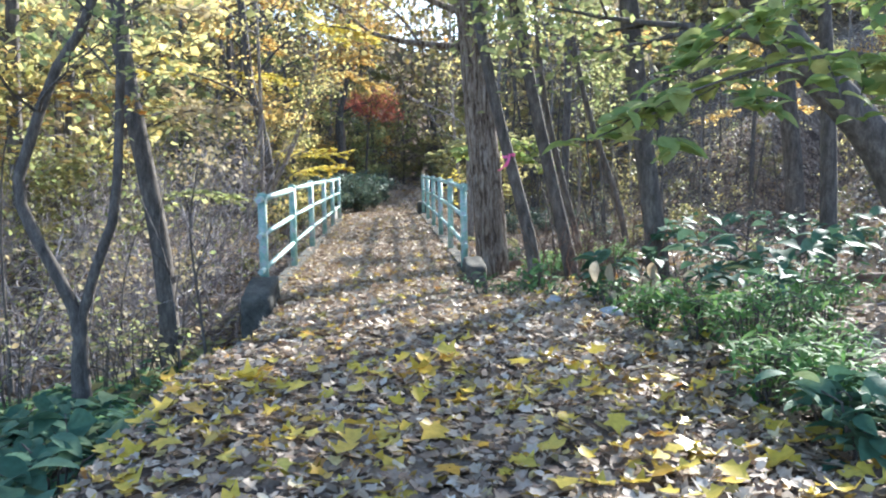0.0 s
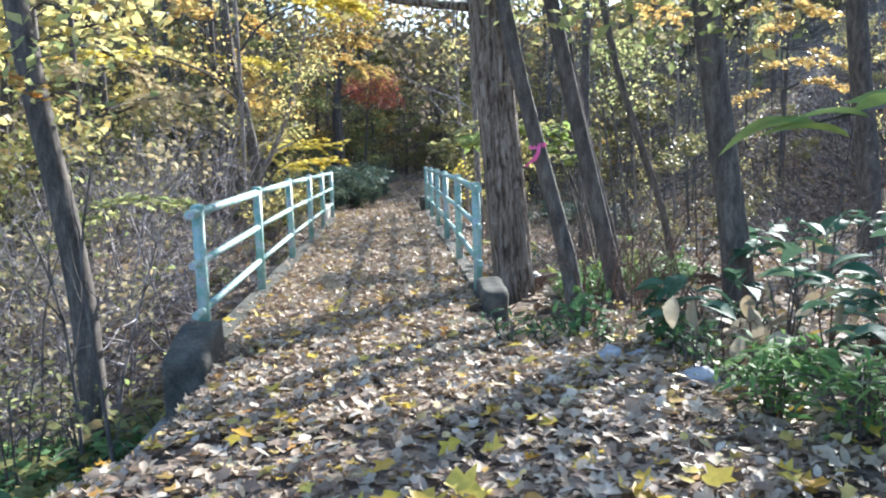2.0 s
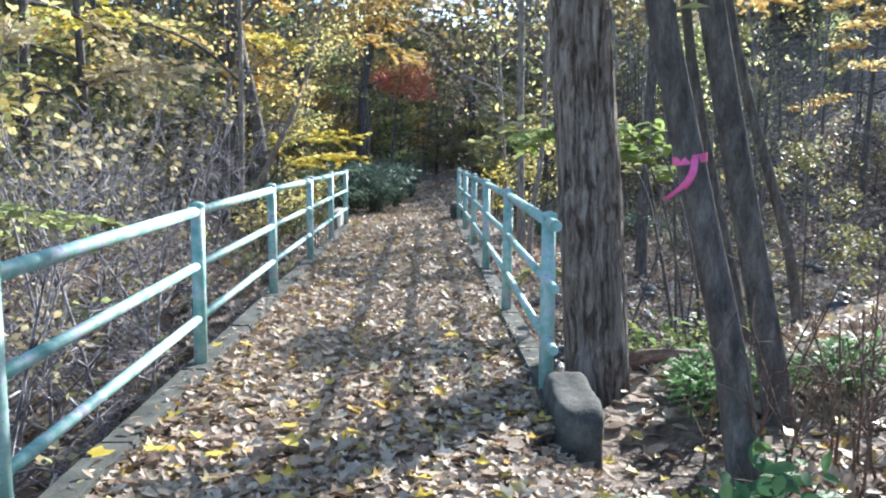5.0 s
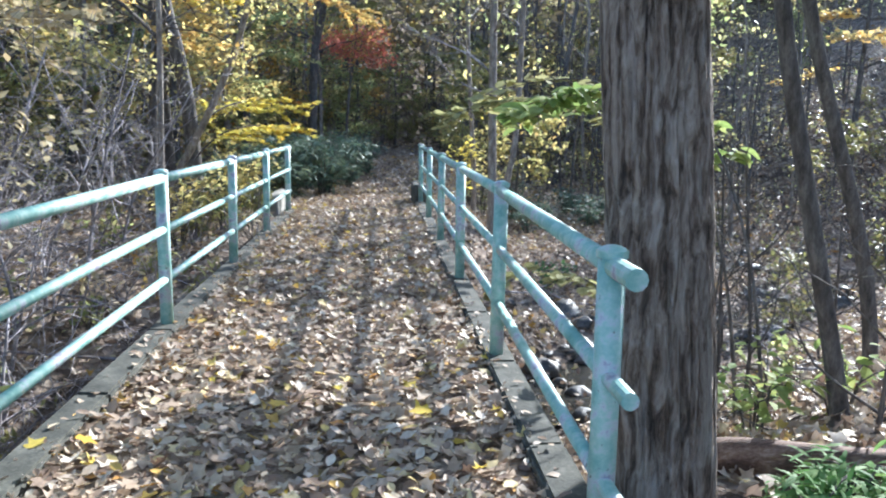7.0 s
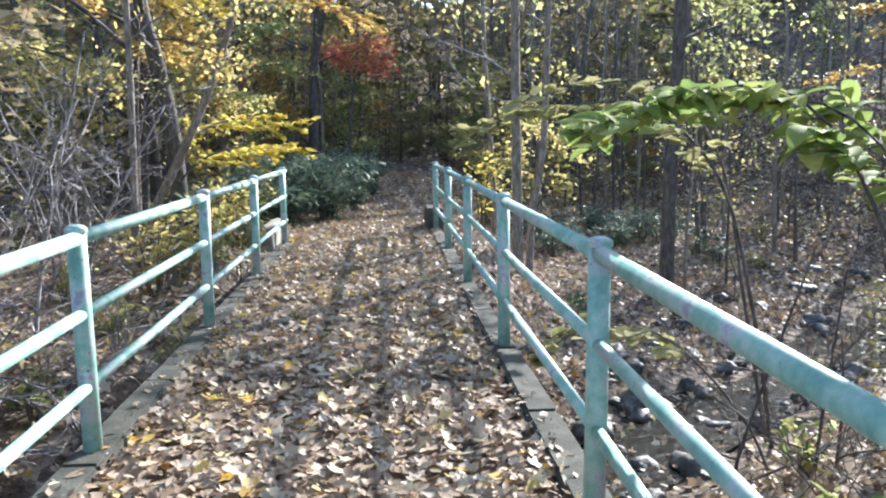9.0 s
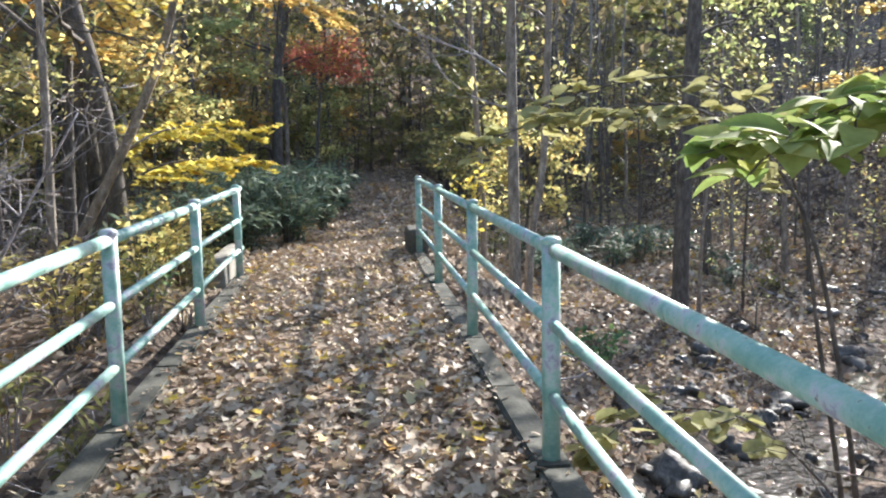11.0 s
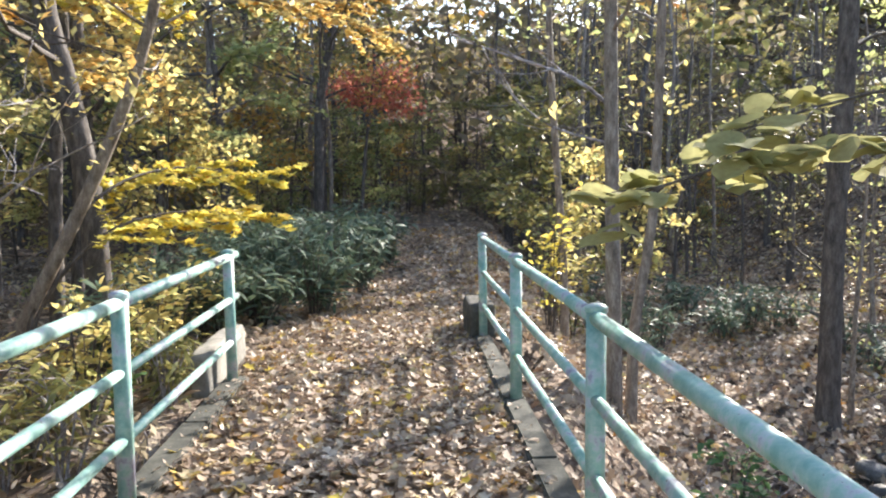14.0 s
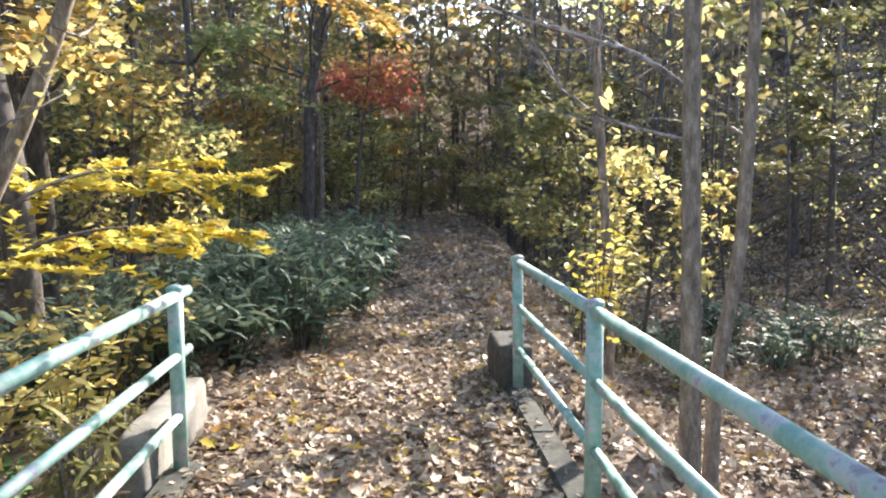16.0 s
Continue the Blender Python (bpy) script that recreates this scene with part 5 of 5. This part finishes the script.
dead_branch([(2.22, 20.5, 2.30), (1.9, 20.8, 2.62), (1.3, 21.4, 2.95), (0.7, 22.0, 3.25)], 0.022, 1, "bare pale branch growing out over the path", 6, 1.0)
dead_branch([(2.22, 20.5, 1.95), (1.75, 21.3, 2.2), (1.35, 21.5, 2.6), (1.0, 21.6, 3.2)], 0.016, 2, "bare pale branch growing out over the path", 5, 0.8)
dead_branch([(-1.55, 6.0, -0.8), (-1.62, 6.0, 0.1), (-1.68, 6.05, 0.75), (-1.6, 6.1, 1.3)], 0.018, 3, "thin dark dead stem beside the stone block", 4, 0.5, bark_dark)
dead_branch([(-1.9, 6.4, -1.0), (-2.0, 6.5, 0.3), (-2.25, 6.6, 1.0)], 0.02, 4, "thin dark bare stem below the path edge", 5, 0.6, bark_dark)
for i in range(26):
    x, y = 1.55 + R0.uniform(0, 1.3), 7.0 + R0.uniform(0, 1.6)
    dead_branch([(x, y, height(x, y) - 0.05), (x + R0.normal(0, 0.06), y, height(x, y) + 0.3), (x + R0.normal(0, 0.18), y + R0.normal(0, 0.1), height(x, y) + R0.uniform(0.5, 1.0))], 0.009, 60 + i, "thin dry brown weed stem at the tree foot", 4, 0.3, dead_wood)
for i in range(26):
    R0x, R0y = R0.uniform(-7, 8), R0.uniform(4, 26)
    if abs(R0x) < 2.0 or abs(stream_off(R0x, R0y)) < 1.0:
        continue
    a, g = R0.uniform(0, 6.28), height(R0x, R0y)
    dx, dy = math.cos(a) * 0.8, math.sin(a) * 0.8
    dead_branch([(R0x - dx, R0y - dy, height(R0x - dx, R0y - dy) + 0.02), (R0x, R0y, g + 0.12), (R0x + dx, R0y + dy, height(R0x + dx, R0y + dy) + R0.uniform(0.05, 0.6))], 0.02, 10 + i, "grey dead branch lying on the leafy bank", 4, 0.6)


# ---- fallen leaves ----
def litter():
    rng = np.random.default_rng(3)
    def scatter(name, x0, x1, y0, y1, count, size, mat, shape, lift, keep=None, tilt=0.3, label="", curl=0.5):
        pl = []
        while len(pl) < count:
            x, y = rng.uniform(x0, x1), rng.uniform(y0, y1)
            if keep and not keep(x, y):
                continue
            z = max(height(x, y), -9)
            u = (y - (13.6 + 0.88 * x)) / 1.33
            if LEFT_X - 0.02 < x < RIGHT_X + 0.02 and LEFT_Y[0] - 0.6 + 0.88 * (x - LEFT_X) < y < LEFT_Y[-1] + 0.6 + 0.88 * (x - LEFT_X):
                z = -0.03 + 0.02 * noise.noise((x, y, 0))
            elif z < -1.72:
                if rng.uniform() < 0.88:
                    continue
                z = max(z, -1.795)
            pl.append((x, y, z + rng.uniform(0.0, lift)))
        ob = leaves_mesh(name, pl, size * rng.uniform(0.55, 1.35, len(pl)), tilt, shape, mat, rng, curl=curl)
        tagged(ob, label, "leaves", kind="stuff")
    lab = "dry brown and tan fallen leaves covering the path"
    scatter("fallen_leaves", -1.25, 1.12, 5.0, 24, 17000, 0.076, leaf_litter, "ovate", 0.04, None, 0.34, lab)
    scatter("fallen_leaves", -1.25, 1.12, 5.0, 24, 14000, 0.080, leaf_litter, "lobed", 0.045, None, 0.34, lab)
    scatter("fallen_leaves", -1.5, 2.0, 0.2, 7.5, 8800, 0.072, leaf_litter, "ovate", 0.05, None, 0.3, lab)
    scatter("fallen_leaves", -1.5, 3.2, 0.2, 8, 8200, 0.076, leaf_litter, "lobed", 0.05, None, 0.3, lab)
    scatter("fallen_leaves", -1.6, 2.2, 21, 36, 9000, 0.085, leaf_litter, "ovate", 0.05, None, 0.36, "dry brown fallen leaves on the path beyond the bridge")
    scatter("fallen_leaves", -9, 11, 3, 34, 25000, 0.11, leaf_litter, "ovate", 0.07, lambda x, y: (abs(x) > 1.3 or y > 21) and (x > -1.5 or y > 12 or noise.noise((x * 1.5, y * 1.5, 2.0)) > 0.12), 0.5, "dry brown fallen leaves on the banks")
    scatter("fallen_leaves", 1.8, 9, 7, 16, 6500, 0.085, leaf_litter, "lobed", 0.07, None, 0.5, "dry pale fallen leaves on the near bank")
    scatter("fallen_leaves", -8, -1.3, 4, 18, 1300, 0.10, leaf_litter, "lobed", 0.09, None, 0.6, "dry pale fallen leaves below the path")
    scatter("fallen_leaves", 5, 19, 16, 38, 20000, 0.13, leaf_litter, "simple", 0.09, None, 0.6, "dry pale fallen leaves on the rising slope")
    scatter("fallen_leaves", 1.1, 11, 10, 30, 20000, 0.095, leaf_litter, "lobed", 0.09, None, 0.6, "dry pale fallen leaves on the stream bank")
    scatter("fallen_leaves", LEFT_X - 0.1, LEFT_X + 0.12, 7, 19.3, 500, 0.06, leaf_litter, "ovate", 0.085, None, 0.3, "dry leaves lying along the kerb")
    scatter("fallen_leaves", RIGHT_X - 0.12, RIGHT_X + 0.1, 8.6, 21, 420, 0.06, leaf_litter, "ovate", 0.085, None, 0.3, "dry leaves lying along the kerb")
    scatter("fallen_leaves", -30, 34, 10, 62, 20000, 0.2, leaf_litter, "simple", 0.05, lambda x, y: abs(x) > 9 or y > 32, 0.35, "dry brown fallen leaves on the woodland slopes")
    scatter("yellow_leaves", -1.5, 2.3, 0.6, 4.2, 420, 0.13, leaf_fallen_yellow, "lobed", 0.085, None, 0.25, "large bright yellow leaves fallen on the path")
    scatter("yellow_leaves", -2.2, 2.8, 0.5, 8.5, 620, 0.10, leaf_fallen_yellow, "lobed", 0.085, None, 0.22, "bright yellow leaves fallen on the path")
    scatter("yellow_leaves", -1.2, 1.1, 8.5, 24, 160, 0.09, leaf_fallen_yellow, "lobed", 0.07, None, 0.2, "yellow leaves scattered over the bridge")


litter()
